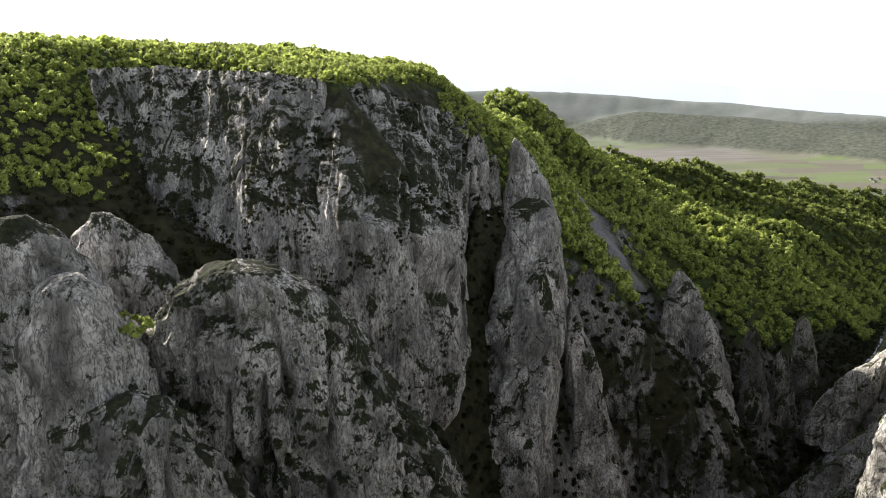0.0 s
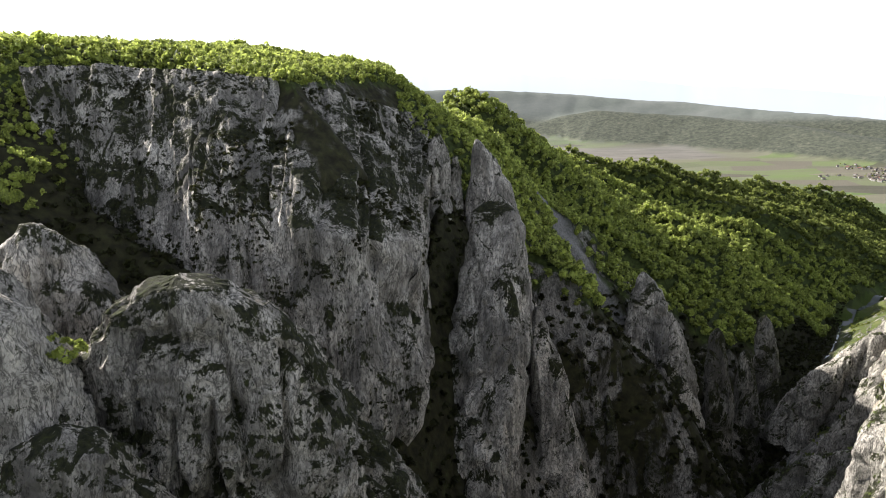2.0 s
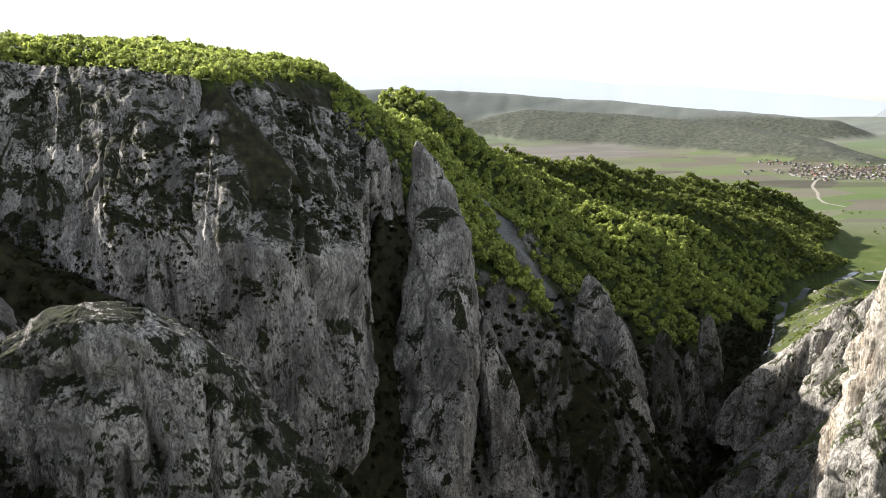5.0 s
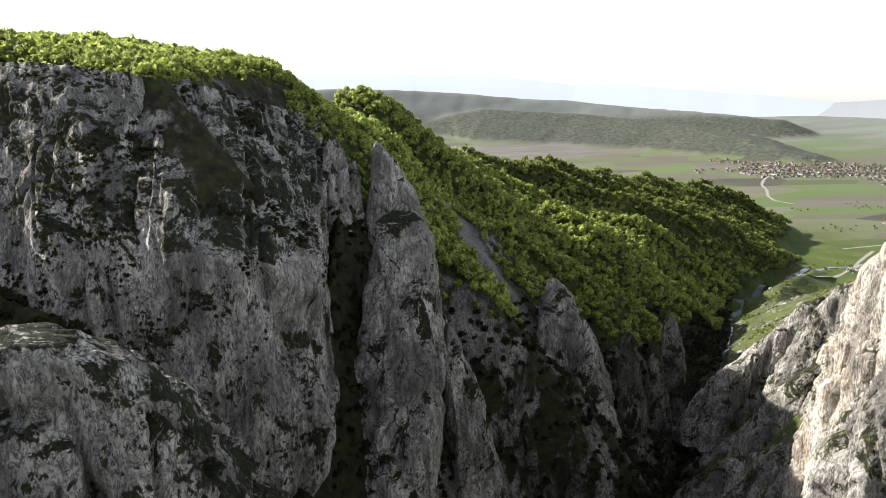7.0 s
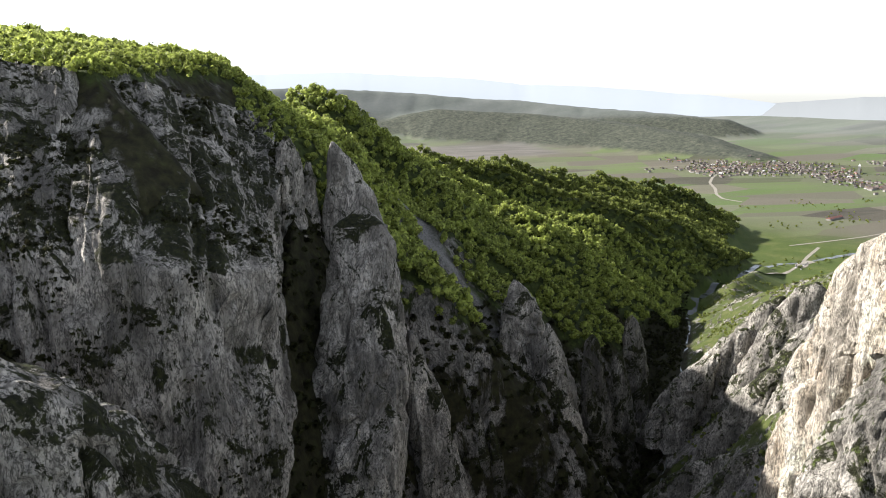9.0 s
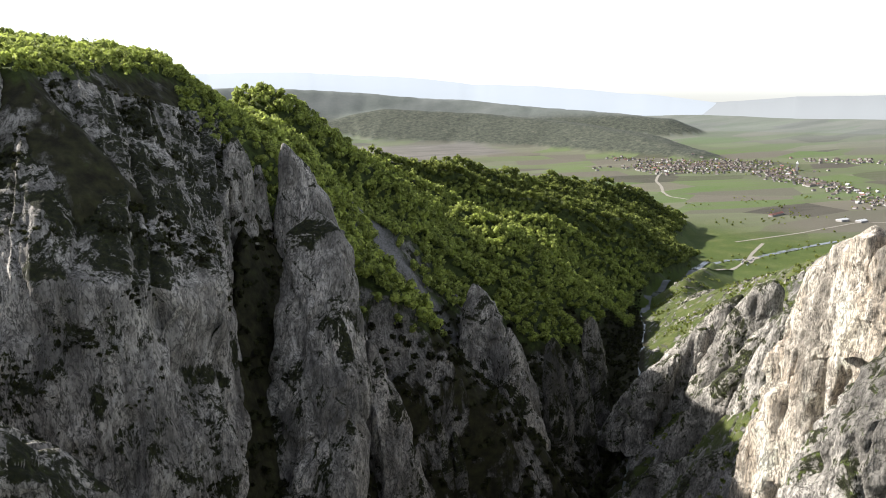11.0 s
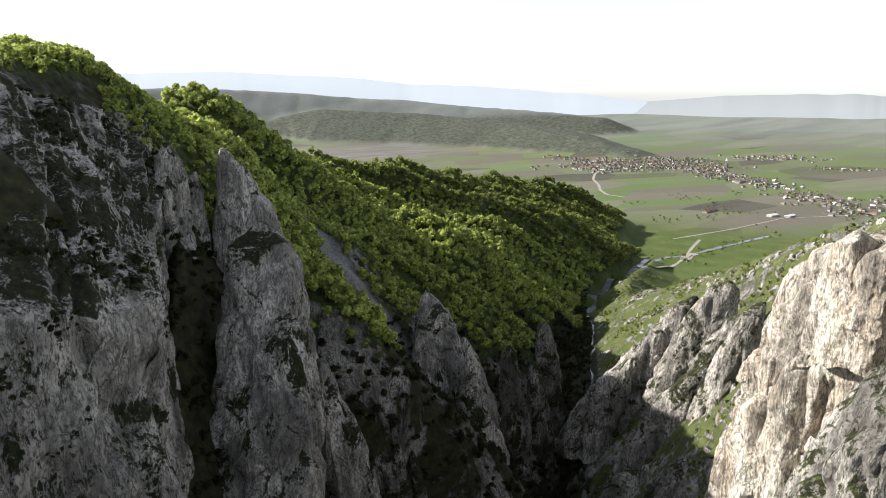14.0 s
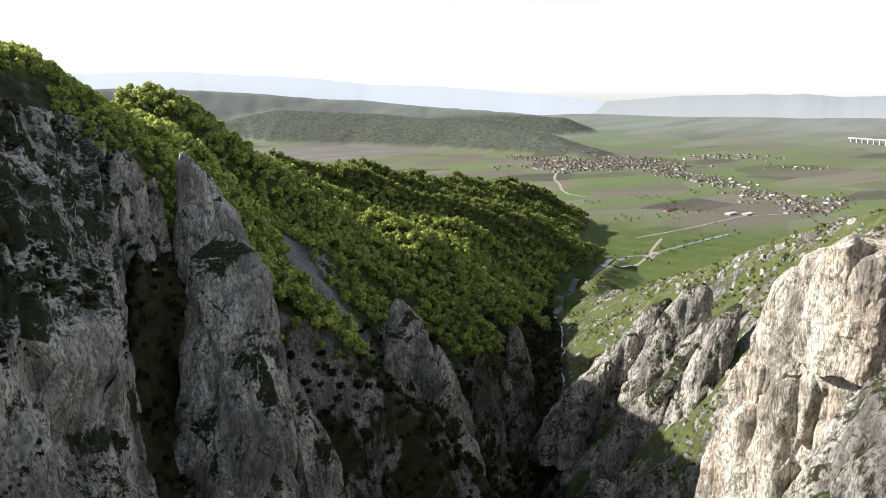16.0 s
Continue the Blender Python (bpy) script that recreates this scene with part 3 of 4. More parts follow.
rocks("rock_crest", [
    [(237, 214, 243, 12, 9, 8), (232, 214, 245, 18, 15, 8), (225, 215, 247, 19.5, 18, 8), (214, 216, 250, 20.5, 22, 8), (195, 217, 253, 21.5, 27, 8), (176, 218, 257, 22.5, 33, 8), (131, 219, 258, 23.5, 38, 8), (30, 220, 258, 28, 46, 8)],
    [(239, 194, 232, 1, 1, 0), (236, 195, 233, 5, 4, 0), (228, 198, 236, 7, 7, 0), (200, 202, 240, 10, 10, 0)],
    [(241, 196, 243, 1, 1, 0), (238, 197, 244, 5, 4, 0), (228, 200, 246, 7, 6, 0), (200, 204, 248, 10, 9, 0)],
    [(235, 199, 253, 1, 1, 0), (232, 200, 254, 5, 4, 0), (222, 203, 256, 7, 6, 0), (195, 206, 258, 10, 9, 0)],
    [(227, 201, 263, 1, 1, 0), (223, 202, 264, 4, 4, 0), (210, 204, 266, 7, 6, 0), (180, 206, 268, 10, 9, 0)],
    [(246, 218, 226, 3, 3, 0), (241, 220, 229, 12, 9, 0), (215, 224, 236, 22, 16, 0), (120, 228, 244, 34, 28, 0)],
], "big sunlit cream limestone crag with rusty stains", 5, rock_cream, square=4.0, rough=1.1, tall=17.0, holes=((195, 268, 190, 4.5, 5, 7), (194, 283, 165, 4.5, 7, 8), (196, 285, 184, 2.5, 2.5, 4), (193, 252, 205, 3, 4, 4)), cols=260, rows=190)
rocks("rock_buttress", [
    [(224, 164, 196, 3, 3, 30), (218, 165, 198, 12, 9, 30), (204, 165, 203, 20, 14, 30), (180, 165, 208, 28, 19, 30), (140, 170, 214, 32, 24, 30), (40, 172, 220, 42, 32, 30)],
    [(232, 196, 200, 3, 3, 0), (225, 198, 203, 16, 12, 0), (200, 200, 208, 28, 20, 0), (80, 205, 215, 40, 30, 0)],
    [(223, 196, 212, 3, 2, -34), (217, 196, 213, 10, 5, -34), (196, 196, 216, 20, 9, -34), (164, 196, 220, 29, 13, -34), (60, 198, 226, 42, 26, -34)],
], "grey fluted limestone buttress below the sunlit crag", 6, rock_bank, cols=210, rows=150)

# x, y, top, half width, height, turn
BANK_FINS = [(332, 450, 152, 12.9, 95, 35), (335, 425, 168, 14.3, 110, 35), (312, 458, 129, 10.9, 75, 35), (296, 463, 111, 8.9, 60, 30), (318, 398, 156, 10.0, 90, 35), (300, 404, 125, 13.0, 80, 35), (306, 375, 171, 7.9, 110, 40), (257, 391, 80, 16.2, 60, 40), (259, 353, 110, 9.6, 60, 40)]
SLOPE_FINS = [(288, 549, 112, 12.2, 60, -15), (219, 483, 124, 12.5, 80, -10), (250, 501, 101, 11.0, 70, -15), (119, 403, 111, 6.6, 60, 0), (111, 410, 127, 5.0, 45, 0), (145, 394, 79, 11.5, 60, 0), (190, 430, 61, 11.1, 60, 0), (137, 543, 179, 13.2, 40, 0), (102, 459, 171, 5.5, 50, 0)]

for q, (x, y, z, w, h, r) in enumerate(BANK_FINS):
    rocks("rock_fin", [[(z, x + 4, y - 4, 2, 2, -41), (z - 5, x + 2, y - 2, w * 0.6, 4, -41), (z - h * 0.25, x - 3, y + 3, w * 1.1, 6, -41), (z - h * 0.55, x - 9, y + 8, w * 1.6, 9, -41), (z - h * 1.2, x - 20, y + 16, w * 2.2, 14, -41)]],
          "steep grey limestone fin on the grassy gorge bank", 20 + q, rock_bank, "limestone fins", cols=96, rows=70)
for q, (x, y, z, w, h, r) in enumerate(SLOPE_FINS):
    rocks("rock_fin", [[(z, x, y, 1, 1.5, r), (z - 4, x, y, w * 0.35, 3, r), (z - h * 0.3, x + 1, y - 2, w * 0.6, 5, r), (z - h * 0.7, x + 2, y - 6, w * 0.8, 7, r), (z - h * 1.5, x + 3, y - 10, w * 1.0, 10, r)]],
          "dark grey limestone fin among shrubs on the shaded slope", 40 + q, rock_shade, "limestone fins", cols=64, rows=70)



# ---- woods ----
def leaf_crown(rng, count, radius, tall, leaf, cores=3):
    """Leaf clumps round a lumpy crown: triangles as an array of count x 3 x 3."""
    lobes = rng.normal(0, 1, (7, 3))
    lobes /= np.linalg.norm(lobes, axis=1)[:, None]
    lobes *= np.array([radius * 0.55, radius * 0.55, tall * 0.22])
    d = rng.normal(0, 1, (count, 3))
    d /= np.linalg.norm(d, axis=1)[:, None]
    d[:, 2] = np.where(d[:, 2] < -0.3, -d[:, 2], d[:, 2])
    c = lobes[rng.randint(0, 7, count)] + d * np.array([radius * 0.5, radius * 0.5, tall * 0.24]) * rng.uniform(0.75, 1.1, (count, 1))
    c[:, 2] += tall * 0.62
    n = d + rng.normal(0, 0.45, (count, 3))
    n /= np.linalg.norm(n, axis=1)[:, None]
    u = np.cross(n, rng.normal(0, 1, (count, 3)))
    u /= np.linalg.norm(u, axis=1)[:, None]
    v = np.cross(n, u)
    s = leaf * rng.uniform(0.6, 1.35, (count, 1))
    tips = np.stack([c - u * s, c + u * s * 0.7 - v * s * 0.8, c + u * s * 0.4 + v * s], 1)
    a = np.arange(6) * np.pi / 3
    core = []
    for e in lobes[:cores] * 0.8 + [0, 0, tall * 0.6]:
        ring = e + np.stack([np.cos(a) * radius * 0.48, np.sin(a) * radius * 0.48, 0 * a], -1)
        for k in range(6):
            core += [[ring[k], ring[(k + 1) % 6], e + [0, 0, tall * 0.22]], [ring[(k + 1) % 6], ring[k], e - [0, 0, tall * 0.2]]]
    return np.concatenate([tips, np.array(core)])


RNG = np.random.RandomState(5)
CROWNS = [leaf_crown(RNG, 96, 3.5, 8.0, 0.95) for _ in range(10)]
CROWNS_FAR = [leaf_crown(RNG, 40, 3.6, 8.0, 1.6, 2) for _ in range(8)]
BUSHES = [leaf_crown(RNG, 26, 1.6, 2.2, 0.8, 1) for _ in range(8)]


def leaf_object(name, quads, mat, parent=None):
    v = quads.reshape(-1, 3)
    return mesh_object(name, v, np.arange(len(v)).reshape(-1, 3), mat, parent, smooth=False)


def scatter(points, shapes, lo, hi, rng):
    """Shapes turned and sized at random at the points, joined."""
    out = []
    for p in points:
        q = shapes[rng.randint(len(shapes))]
        a, s = rng.uniform(0, 2 * np.pi), rng.uniform(lo, hi)
        m = np.array([[math.cos(a), -math.sin(a), 0], [math.sin(a), math.cos(a), 0], [0, 0, rng.uniform(0.85, 1.2)]]) * s
        out.append(q @ m.T + p)
    return np.concatenate(out)


def jitter(x0, x1, y0, y1, gap, rng):
    x, y = np.meshgrid(np.arange(x0, x1, gap), np.arange(y0, y1, gap))
    x, y = x.ravel(), y.ravel()
    return x + rng.uniform(-0.5, 0.5, x.size) * gap, y + rng.uniform(-0.5, 0.5, y.size) * gap


def on_ground(x, y, sink=0.6):
    return np.stack([x, y, height(x, y) - sink], -1)


tx, ty = jitter(-420, 640, 240, 940, 5.6, RNG)
keep = wood_cover(tx, ty) & (np.abs(fbm(tx / 30, ty / 30, 0 * tx + 9, 2) + 0.1) > 0.03) & (np.hypot(tx, ty - 60) < 1120)
keep &= np.degrees(np.arctan2(tx, ty)) > -46
sd, _, _ = along(tx, ty, [(100, 610), (108, 560), (125, 520), (140, 505), (150, 480)])
keep &= sd > 13
tx, ty = tx[keep], ty[keep]
single = (tx > 110) & (tx < 250) & (ty > 520) & (ty < 640)
pick = np.flatnonzero(single)[:260]
rest = np.ones(len(tx), bool)
rest[pick] = False
near_wood = rest & (tx > 40)
tagged(leaf_object("spur_wood", scatter(on_ground(tx[near_wood], ty[near_wood]), CROWNS, 0.7, 1.5, RNG), leaves), "fresh green beech and hornbeam wood on the steep spurs", "wood", kind="stuff")
rim_gap = along(tx, ty, RIM)[0]
top_wood = rest & (tx <= 40) & (rim_gap < 75)
ex, ey = jitter(-420, 60, 240, 620, 5.2, RNG)
edge_gap = along(ex, ey, RIM)[0]
thick = wood_cover(ex, ey) & (edge_gap < 90) & (np.degrees(np.arctan2(ex, ey)) > -46)
ex, ey = ex[thick], ey[thick]
back_wood = rest & (tx <= 40) & (rim_gap >= 75) & (ty < 720)
tagged(leaf_object("plateau_thicket", scatter(on_ground(tx[back_wood], ty[back_wood]), CROWNS_FAR, 0.5, 1.0, RNG), leaves), "bright green thicket spread over the plateau", "wood", kind="stuff")
tagged(leaf_object("plateau_wood", scatter(np.concatenate([on_ground(tx[top_wood], ty[top_wood]), on_ground(ex, ey)]), CROWNS, 0.3, 0.85, RNG), leaves), "bright green young trees along the plateau edge", "wood", kind="stuff")
fx, fy = jitter(60, 1060, 620, 1480, 7.2, RNG)
keep = wood_cover(fx, fy) & ((fx > 640) | (fy > 940)) & (np.hypot(fx, fy) < 1800) & (along(fx, fy, CREST)[1] <= 0.5)
tagged(leaf_object("far_wood", scatter(on_ground(fx[keep], fy[keep]), CROWNS_FAR, 0.9, 1.5, RNG), leaves_dark), "darker green wood on the long back ridge", "wood", kind="stuff")

masters = []
for q in range(8):
    tree = tagged(new("tree"), "leafy spring tree with a round bright green crown", "tree", "trees on the spur")
    leaf_object("crown", CROWNS[q], leaves, tree)
    a = np.linspace(0, 2 * np.pi, 7)[:-1]
    rings = [np.stack([np.cos(a) * r, np.sin(a) * r, np.full(6, z)], -1) for z, r in ((-1.5, 0.28), (2.0, 0.2), (5.5, 0.08))]
    mesh_object("trunk", np.vstack(rings), grid_faces(3, 6, True), bark, tree)
    masters.append(tree)
for q, i in enumerate(pick):
    p = on_ground(tx[i:i + 1], ty[i:i + 1])[0]
    m = Matrix.Translation(p) @ Matrix.Rotation(RNG.uniform(0, 6.28), 4, "Z") @ Matrix.Diagonal((*[RNG.uniform(0.75, 1.25)] * 3, 1))
    if q < 8:
        masters[q].matrix_basis = m
    else:
        copy_thing(masters[q % 8], Matrix.Identity(4)).matrix_basis = m

# dark shrubs on the shaded side, green ones on the sunny bank
sx, sy = jitter(-260, 560, 250, 880, 4.8, RNG)
d, s, _ = along(sx, sy, RIM)
dr, bank, _ = along(sx, sy, RIVER)
keep = (bank > 0) & (dr > 6) & (s <= 0) & ~wood_cover(sx, sy) & (fbm(sx / 25, sy / 25, 0 * sx + 3, 2) > -0.4)
shade = scatter(on_ground(sx[keep], sy[keep], -0.2), BUSHES, 0.8, 1.9, RNG)
wall_verts = np.empty(len(cliff_wall.data.vertices) * 3)
cliff_wall.data.vertices.foreach_get("co", wall_verts)
wall_verts = wall_verts.reshape(-1, 3)
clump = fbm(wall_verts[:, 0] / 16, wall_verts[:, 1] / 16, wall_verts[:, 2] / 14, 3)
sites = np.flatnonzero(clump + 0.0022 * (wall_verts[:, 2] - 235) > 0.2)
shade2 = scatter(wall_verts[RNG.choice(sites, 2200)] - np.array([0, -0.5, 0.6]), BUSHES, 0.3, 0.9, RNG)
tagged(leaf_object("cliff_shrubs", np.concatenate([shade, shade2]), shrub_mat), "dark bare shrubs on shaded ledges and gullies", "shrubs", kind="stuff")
bx, by = jitter(90, 720, 250, 900, 5.0, RNG)
dr, bank, _ = along(bx, by, RIVER)
keep = (bank < 0) & (dr > 7) & (dr < 210) & (fbm(bx / 35, by / 35, 0 * bx + 12, 3) > -0.05)
tagged(leaf_object("bank_shrubs", scatter(on_ground(bx[keep], by[keep], 0.2), BUSHES, 0.5, 1.2, RNG), leaves_dark), "low green shrubs on the grassy gorge bank", "shrubs", kind="stuff")
rx, ry = jitter(560, 1700, 900, 1700, 26, RNG)
dr, bank, _ = along(rx, ry, RIVER)
keep = ((dr < 26) & (dr > 8)) | (fbm(rx / 90, ry / 90, 0 * rx + 20, 3) > 0.42)
keep &= ~wood_cover(rx, ry)
tagged(leaf_object("riverside_trees", scatter(on_ground(rx[keep], ry[keep]), CROWNS_FAR, 0.4, 0.9, RNG), leaves_dark), "scattered bushes and small trees along the river and meadows", "trees", kind="stuff")

gap = np.array([(-97 + RNG.uniform(-9, 9), 205 + RNG.uniform(-6, 6), 214 + RNG.uniform(-3, 4)) for _ in range(16)])
tagged(leaf_object("gap_bushes", scatter(gap, BUSHES, 0.8, 1.4, RNG), leaves), "bright green bushes in the gap between two rocks", "bushes", kind="stuff")


# ---- outcrops on the bank ----
def boulder(seed, cols=22, rows=12):
    v, f, t = tower_mesh([(2.6, 0, 0, 0.4, 0.4, 0), (2.1, 0, 0, 1.6, 1.0, 0), (1.0, 0, 0, 2.4, 1.5, 0), (-2.0, 0, 0, 2.8, 1.9, 0)], seed, cols=cols, rows=rows, flute=0.3)
    return v, np.vstack([f[:, [0, 1, 2]], f[:, [0, 2, 3]], t])


stones = []
for q in range(6):
    v, f = boulder(60 + q)
    stones.append(tagged(mesh_object("rock_outcrop", v, f, rock_bank), "small pale limestone outcrop in the grass", "rock", "outcrops on the bank"))
ox, oy = jitter(250, 640, 250, 860, 9.0, RNG)
dr, bank, _ = along(ox, oy, RIVER)
dc, sc, _ = along(ox, oy, RIGHT)
strata = np.sin(dc / 9.0 + 2 * fbm(ox / 60, oy / 60, 0 * ox, 2))
keep = (bank < 0) & (dr > 15) & (dc < 95) & (strata > 0.25) & (fbm(ox / 45, oy / 45, 0 * ox + 31, 2) > -0.15)
spots = on_ground(ox[keep], oy[keep], 0.4)
mx, my = jitter(250, 660, 250, 900, 5.5, RNG)
mr, mside, _ = along(mx, my, RIVER)
mc = along(mx, my, RIGHT)[0]
keep_more = (mside < 0) & (mr > 25) & (mc < 120) & (np.sin(mc / 7.0 + 3 * fbm(mx / 50, my / 50, 0 * mx, 2)) > 0.1) & (fbm(mx / 40, my / 40, 0 * mx + 41, 3) > 0.0)
ledge_spots = on_ground(*[a[keep_more] for a in (mx, my)], 0.5)
shapes = []
for q in range(6):
    v, f = boulder(70 + q, 12, 7)
    shapes.append(v[f] * [1.7, 0.8, 0.9])
tagged(mesh_object("bank_stones", scatter(ledge_spots, shapes, 0.35, 1.0, RNG).reshape(-1, 3), np.arange(len(ledge_spots) * shapes[0].shape[0] * 3).reshape(-1, 3), rock_bank, smooth=False),
       "many small limestone ledges strewn over the gorge bank", "stones", kind="stuff")
for q, p in enumerate(spots[:300]):
    k = RNG.uniform(0.5, 1.3)
    m = Matrix.Translation(p) @ Matrix.Rotation(radians(60) + RNG.uniform(-0.4, 0.4), 4, "Z") @ Matrix.Diagonal((k * RNG.uniform(1, 2.0), k, k * RNG.uniform(0.6, 1.2), 1))
    ob = stones[q] if q < 6 else copy_thing(stones[q % 6], Matrix.Identity(4))
    ob.matrix_basis = m


# ---- river, road and track as ribbons on the ground ----
def ribbon(name, line, width, lift, mat, label, category, gap=8.0):
    pts = [Vector((*p[:2], 0)) for p in line]
    path = []
    for a, b in zip(pts, pts[1:]):
        n = max(1, int((b - a).length / gap))
        path += [a.lerp(b, i / n) for i in range(n)]
    path = np.array([p[:2] for p in path + [pts[-1]]])
    for _ in range(3):
        path[1:-1] = (path[:-2] + 2 * path[1:-1] + path[2:]) / 4
    d = np.gradient(path, axis=0)
    d /= np.linalg.norm(d, axis=1)[:, None]
    w = width * (0.5 + 0.14 * fbm(path[:, 0] / 20, path[:, 1] / 20, 0 * path[:, 0], 2))[:, None]
    nrm = np.stack([-d[:, 1], d[:, 0]], -1)
    rows = []
    for k in (-1, -0.33, 0.33, 1):
        q = path + nrm * w * k
        rows.append(np.column_stack([q, height(q[:, 0], q[:, 1])]))
    rows = np.array(rows)
    rows[..., 2] = np.where((name == "river") & (path[:, 1] < 850), rows[..., 2].min(0) + lift, rows[..., 2].max(0) + min(lift, 0.6))
    return tagged(mesh_object(name, rows.transpose(1, 0, 2).reshape(-1, 3), grid_faces(len(path), 4)[:, ::-1], mat), label, category, kind="structure")


ribbon("river", RIVER[2:], 10, 1.2, water, "shallow grey-green river winding out of the gorge", "river", 6.0)
ribbon("road", [(1700, 2330), (1560, 2190), (1481, 2092), (1408, 1964), (1330, 1850), (1291, 1770), (1300, 1700)], 9, 0.5, gravel, "pale winding gravel road to the village", "road")
ribbon("track", [(700, 930), (760, 955), (804, 985), (850, 1010), (905, 1045), (960, 1090), (1040, 1150)], 6, 0.4, gravel, "pale dirt track beside the river", "track")
ribbon("lane", [(1000, 1180), (1200, 1210), (1400, 1255), (1600, 1215)], 5, 0.5, gravel, "narrow pale lane across the meadows", "lane")
ribbon("parking_ground", [(890, 1030), (915, 1050), (940, 1058)], 16, 0.5, gravel, "pale gravel parking ground near the river", "parking", 5.0)

# ---- village ----
def box(w, d, h, z0=0.0):
    v = [(sx * w / 2, sy * d / 2, z) for z in (z0, z0 + h) for sx, sy in ((-1, -1), (1, -1), (1, 1), (-1, 1))]
    return v, [(0, 1, 5, 4), (1, 2, 6, 5), (2, 3, 7, 6), (3, 0, 4, 7), (4, 5, 6, 7), (3, 2, 1, 0)]


def roof_shape(w, d, z, rise, over=0.5):
    a, b = w / 2 + over, d / 2 + over
    v = [(-a, -b, z), (a, -b, z), (a, b, z), (-a, b, z), (-a, 0, z + rise), (a, 0, z + rise)]
    return v, [(0, 1, 5, 4), (2, 3, 4, 5), (0, 4, 3, 3), (1, 2, 5, 5), (3, 2, 1, 0)]


def poly_part(name, shape, mat, parent):
    v, f = shape
    me = bpy.data.meshes.new(name)
    me.from_pydata(v, [], [tuple(dict.fromkeys(q)) for q in f])
    me.materials.append(mat)
    ob = new(name, me)
    ob.parent = parent
    return ob


def window_row(w, d, parent, z, mat):
    for k in (-0.3, 0.0, 0.3):
        v, f = box(1.1, 0.12, 1.3, z)
        poly_part("window", ([(x + k * w, y - d / 2 - 0.05, zz) for x, y, zz in v], f), mat, parent)


glass = plain_material("window_glass", (0.04, 0.05, 0.06), 0.15, 0.1, 0.1)


def house(w, d, h, roof, label, category="house", group="village houses"):
    ob = tagged(new("house"), label, category, group)
    wall = poly_part("wall", box(w, d, h + 1, -1.0), wall_paint, ob)
    window_row(w, d, wall, h * 0.4, glass)
    poly_part("roof", roof_shape(w, d, h, d * 0.34), roof, ob)
    return ob


kinds = [house(11, 8, 3.4, roof_tile, "low pale house with a brown tiled roof"), house(9, 8, 5.5, roof_tile, "two-storey pale house with a brown tiled roof"), house(14, 8, 3.2, red_tile, "long pale house with a red tiled roof"), house(12, 9, 4, white_sheet, "pale house with a light sheet roof")]
spots = []
for line, count, spread in (([(1718, 2732), (1850, 2480), (1989, 2140), (1900, 1900), (1848, 1676), (1740, 1500), (1690, 1350), (1610, 1215)], 300, 42), ([(1640, 2350), (1800, 2420), (2000, 2390), (2150, 2360)], 170, 75), ([(1760, 2250), (1980, 2180), (2106, 2120)], 100, 60), ([(2380, 1900), (2460, 1800)], 18, 30), ([(1868, 1330), (1760, 1280)], 16, 30)):
    seg = np.linspace(0, len(line) - 1, count)
    arr = np.array(line, float)
    for u in seg:
        c = [np.interp(u, range(len(line)), arr[:, k]) + RNG.normal(0, spread) for k in (0, 1)]
        if all((c[0] - e[0]) ** 2 + (c[1] - e[1]) ** 2 > 200 for e in spots):
            spots.append(c)
RNG.shuffle(spots)
spots, more_spots = spots[:300], spots[300:]
for q, (x, y) in enumerate(spots):
    z = float(height(np.array([x]), np.array([y]))[0])
    ob = kinds[q] if q < 4 else copy_thing(kinds[RNG.choice(4, p=[0.52, 0.32, 0.06, 0.1])], Matrix.Identity(4))
    ob.matrix_basis = Matrix.Translation((x, y, z)) @ Matrix.Rotation(RNG.uniform(0, 3.14), 4, "Z") @ Matrix.Diagonal((0.95, 0.95, 0.95, 1))
for line, count, spread in (([(1640, 2400), (1760, 2330), (1900, 2350), (2050, 2330)], 240, 70), ([(1850, 2480), (1989, 2140), (1900, 1900), (1848, 1676)], 140, 34), ([(2380, 2300), (2600, 2150)], 60, 50)):
    arr = np.array(line, float)
    for u in np.linspace(0, len(line) - 1, count):
        more_spots.append([np.interp(u, range(len(line)), arr[:, k]) + RNG.normal(0, spread) for k in (0, 1)])
mass = bpy.data.meshes.new("village_outskirts")
mv, mf, mi = [], [], []
for x, y in more_spots:
    z, a = float(height(np.array([x]), np.array([y]))[0]), RNG.uniform(0, 3.14)
    w, d, h = RNG.uniform(9, 14), RNG.uniform(7, 9), RNG.uniform(3, 5)
    roof_slot = 1 + int(RNG.uniform() < 0.06)
    for (v, f), slot in ((box(w, d, h + 1, -1.0), 0), (roof_shape(w, d, h, d * 0.34), roof_slot)):
        k = len(mv)
        mv += [(x + p * math.cos(a) - q * math.sin(a), y + p * math.sin(a) + q * math.cos(a), z + r) for p, q, r in v]
        mf += [tuple(k + e for e in dict.fromkeys(face)) for face in f]
        mi += [slot] * len(f)
mass.from_pydata(mv, [], mf)
for mat in (wall_paint, roof_tile, red_tile):
    mass.materials.append(mat)
mass.polygons.foreach_set("material_index", mi)
tagged(new("village_outskirts", mass), "crowded small houses with brown roofs round the village", "houses", kind="stuff")
vx, vy = np.array(spots).T + RNG.normal(0, 16, (2, len(spots)))
tagged(leaf_object("village_trees", scatter(on_ground(np.concatenate([vx, vx + 18]), np.concatenate([vy, vy - 14])), CROWNS_FAR, 0.5, 1.0, RNG), leaves_dark), "garden trees between the village houses", "trees", kind="stuff")


def place(ob, x, y, turn):
    ob.matrix_basis = Matrix.Translation((x, y, float(height(np.array([x]), np.array([y]))[0]))) @ Matrix.Rotation(radians(turn), 4, "Z")
    return ob


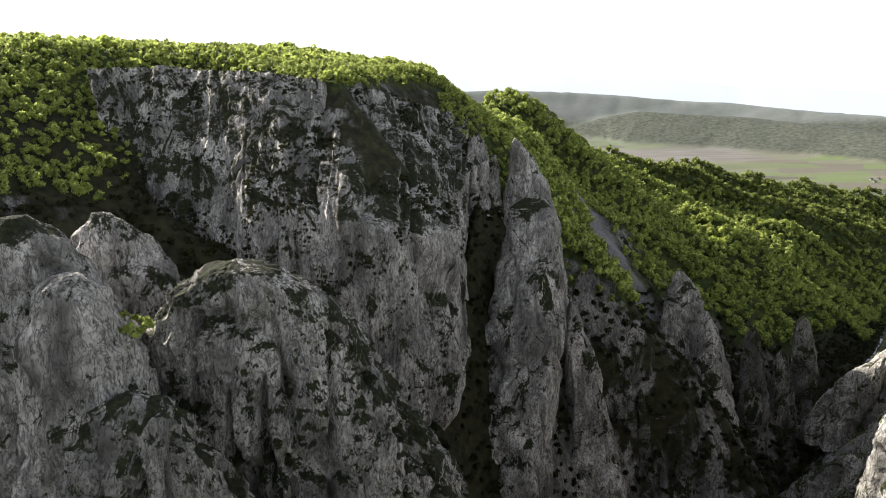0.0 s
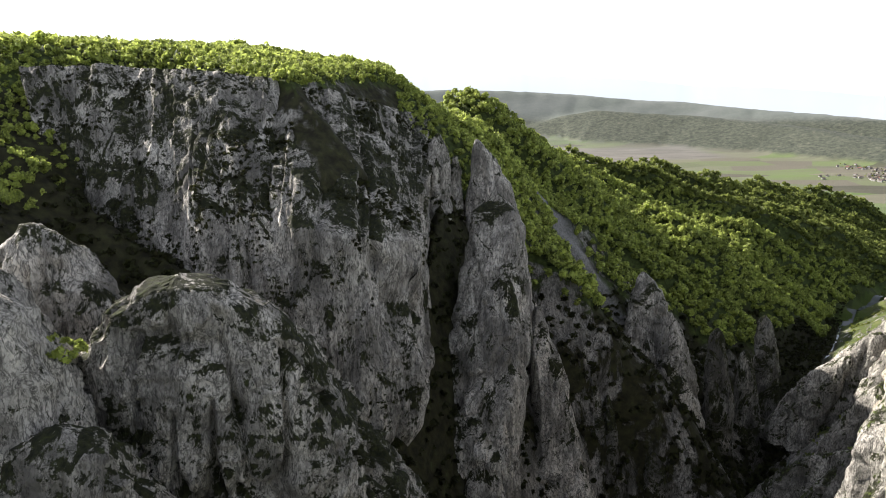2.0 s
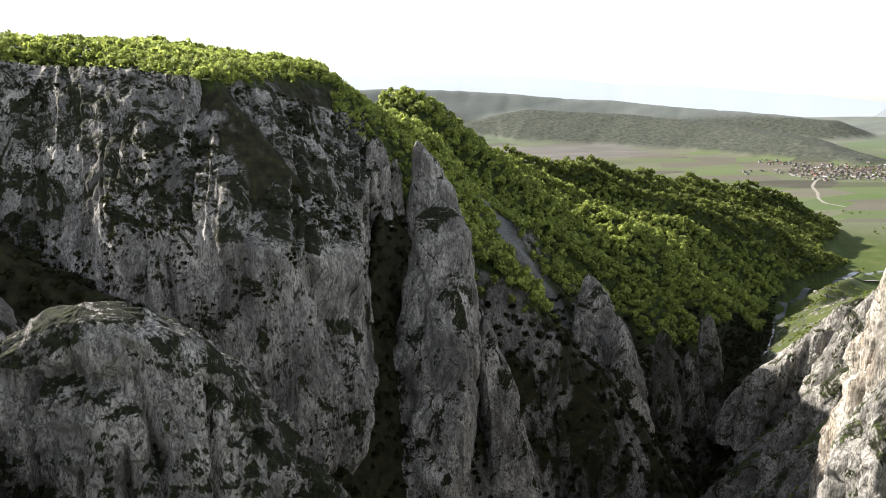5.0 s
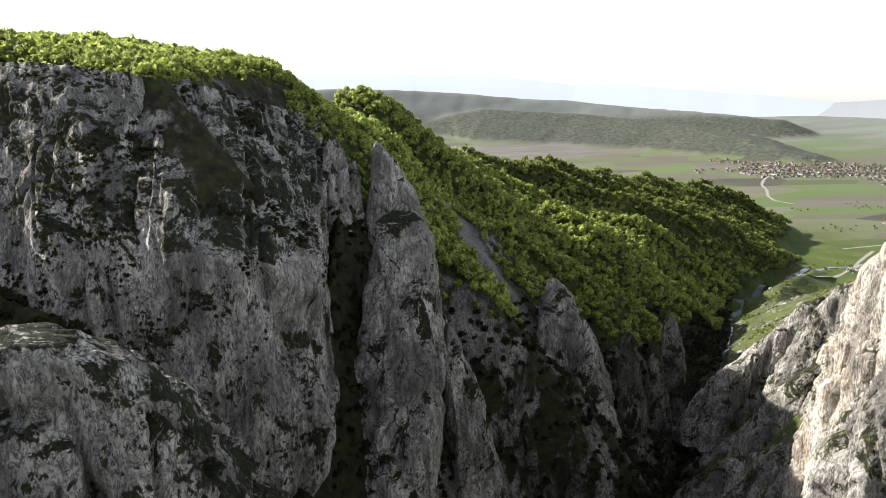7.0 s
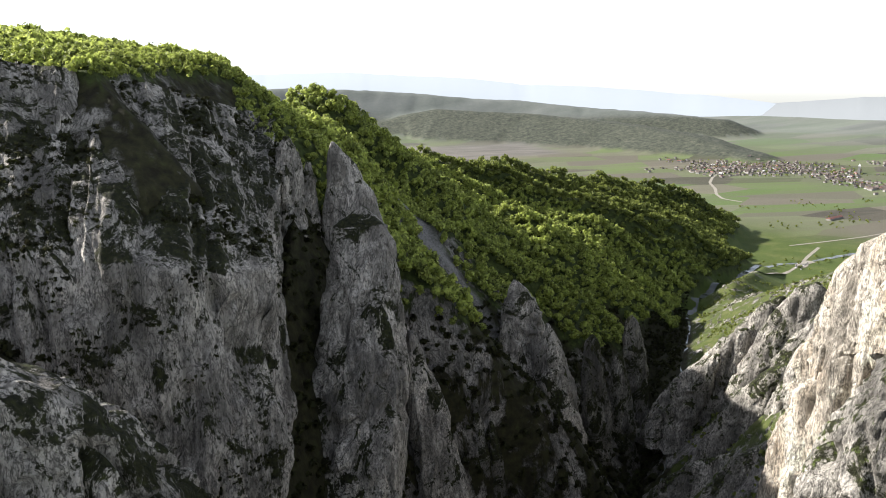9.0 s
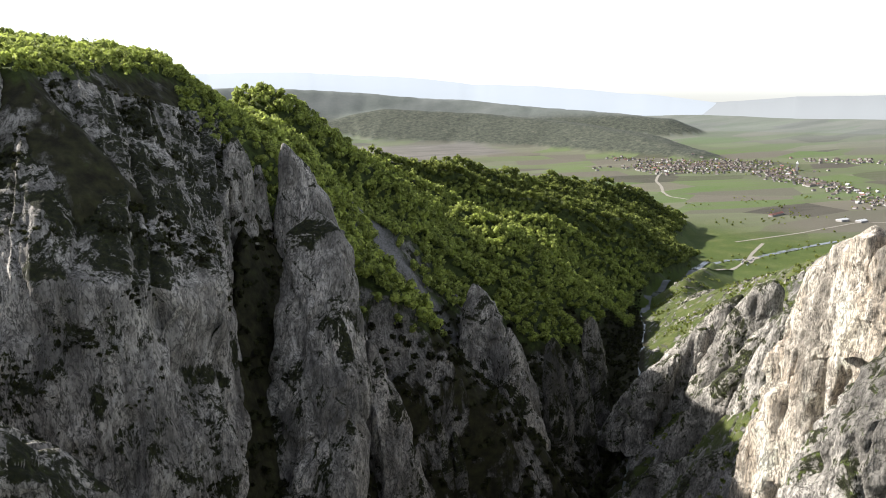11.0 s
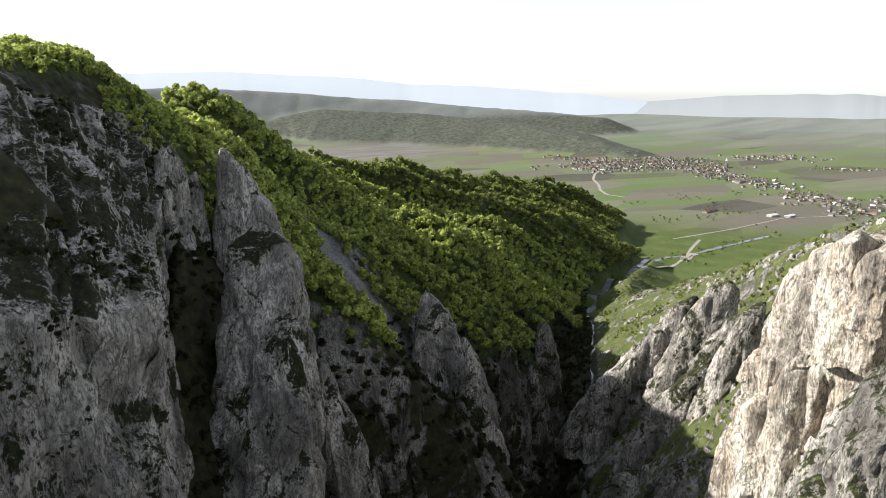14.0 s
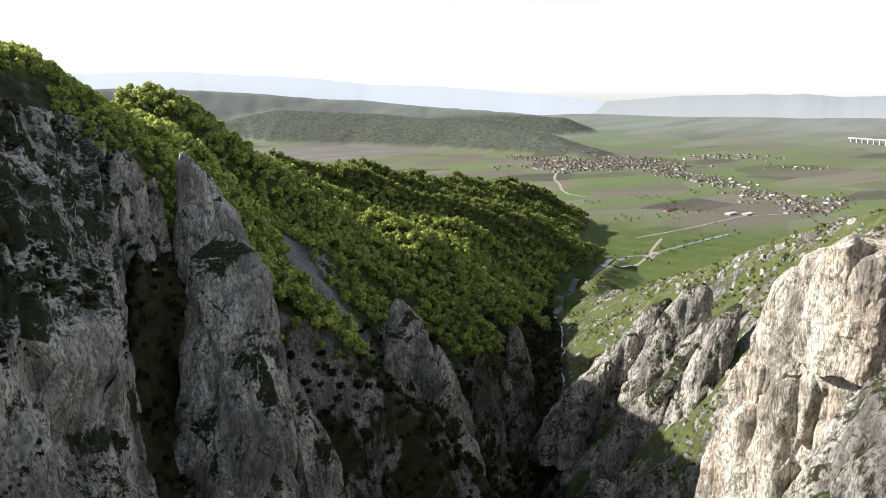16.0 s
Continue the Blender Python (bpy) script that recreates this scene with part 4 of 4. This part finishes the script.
church = tagged(new("church"), "white village church with a tall square tower", "church")
poly_part("nave", box(26, 12, 10, -1), wall_paint, church)
poly_part("roof", roof_shape(26, 12, 9, 6), red_tile, church)
v, f = box(8, 8, 27, -1)
poly_part("tower", ([(x - 16, y, z) for x, y, z in v], f), wall_paint, church)
poly_part("spire", ([(-20.4, -4.4, 26), (-11.6, -4.4, 26), (-11.6, 4.4, 26), (-20.4, 4.4, 26), (-16, 0, 36)], [(0, 1, 4), (1, 2, 4), (2, 3, 4), (3, 0, 4)]), white_sheet, church)
place(church, 2106, 2112, 40)
barn = tagged(new("barn"), "long low barn with a bright red roof on the meadow", "barn")
poly_part("wall", box(62, 11, 5, -1), wall_paint, barn)
poly_part("roof", roof_shape(62, 11, 4, 3.5), red_tile, barn)
place(barn, 1318, 1402, 22)
for x, y, a in ((1395, 1285, 10), (1425, 1262, 15)):
    shed = tagged(new("shed"), "white-roofed farm shed on the meadow", "shed", "farm sheds")
    poly_part("wall", box(30, 14, 5, -1), wall_paint, shed)
    poly_part("roof", roof_shape(30, 14, 4, 2.5), white_sheet, shed)
    place(shed, x, y, a)

car_paint = [plain_material("car_paint_" + n, c, 0.3, 0.03, 0.2) for n, c in (("white", (0.75, 0.75, 0.75)), ("grey", (0.3, 0.3, 0.31)), ("dark", (0.04, 0.04, 0.05)))]
for q in range(12):
    car = tagged(new("car"), "small parked car on the gravel", "car", "parked cars")
    poly_part("body", box(4.3, 1.8, 0.8, 0.35), car_paint[q % 3], car)
    v, f = box(2.4, 1.6, 0.6, 1.15)
    poly_part("cabin", ([(x * (0.8 if z > 1.5 else 1), y * (0.85 if z > 1.5 else 1), z) for x, y, z in v], f), glass, car)
    place(car, 880 + (q % 6) * 8 + RNG.uniform(-2, 2), 1018 + (q % 6) * 6 + (q // 6) * 12, 30 + RNG.uniform(-15, 15))


# ---- hazy distance: glowing strips, the haze put into their colour ----
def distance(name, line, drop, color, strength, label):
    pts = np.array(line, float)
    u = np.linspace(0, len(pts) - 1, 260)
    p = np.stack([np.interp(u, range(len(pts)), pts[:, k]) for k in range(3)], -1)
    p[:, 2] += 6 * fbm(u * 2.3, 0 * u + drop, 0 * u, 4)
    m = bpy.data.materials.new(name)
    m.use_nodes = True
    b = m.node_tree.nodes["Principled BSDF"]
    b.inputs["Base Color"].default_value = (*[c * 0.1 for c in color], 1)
    # Pale emission stands in for distance haze on the hills.
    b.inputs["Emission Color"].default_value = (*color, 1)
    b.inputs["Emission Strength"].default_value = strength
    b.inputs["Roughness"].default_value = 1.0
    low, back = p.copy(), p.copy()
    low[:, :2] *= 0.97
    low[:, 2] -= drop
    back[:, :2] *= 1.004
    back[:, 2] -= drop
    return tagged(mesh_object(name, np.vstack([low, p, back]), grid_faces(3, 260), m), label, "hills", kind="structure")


distance("backdrop_mountains", SKY_A, 220, (0.84, 0.92, 1.0), 0.26, "faint mountains on the horizon in painted bluish haze")
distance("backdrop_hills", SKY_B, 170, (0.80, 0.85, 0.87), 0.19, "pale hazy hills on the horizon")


# ---- viaduct on the far plain ----
viaduct = tagged(new("viaduct"), "long pale concrete motorway viaduct on slim piers", "bridge")
poly_part("deck", box(330, 12, 4, 22), concrete, viaduct)
pier_shape = box(4, 8, 40, -18)
for q in range(11):
    ob = poly_part("pier", ([(x - 150 + q * 30, y, z) for x, y, z in pier_shape[0]], pier_shape[1]), concrete, viaduct)
place(viaduct, 3290, 2080, 82)
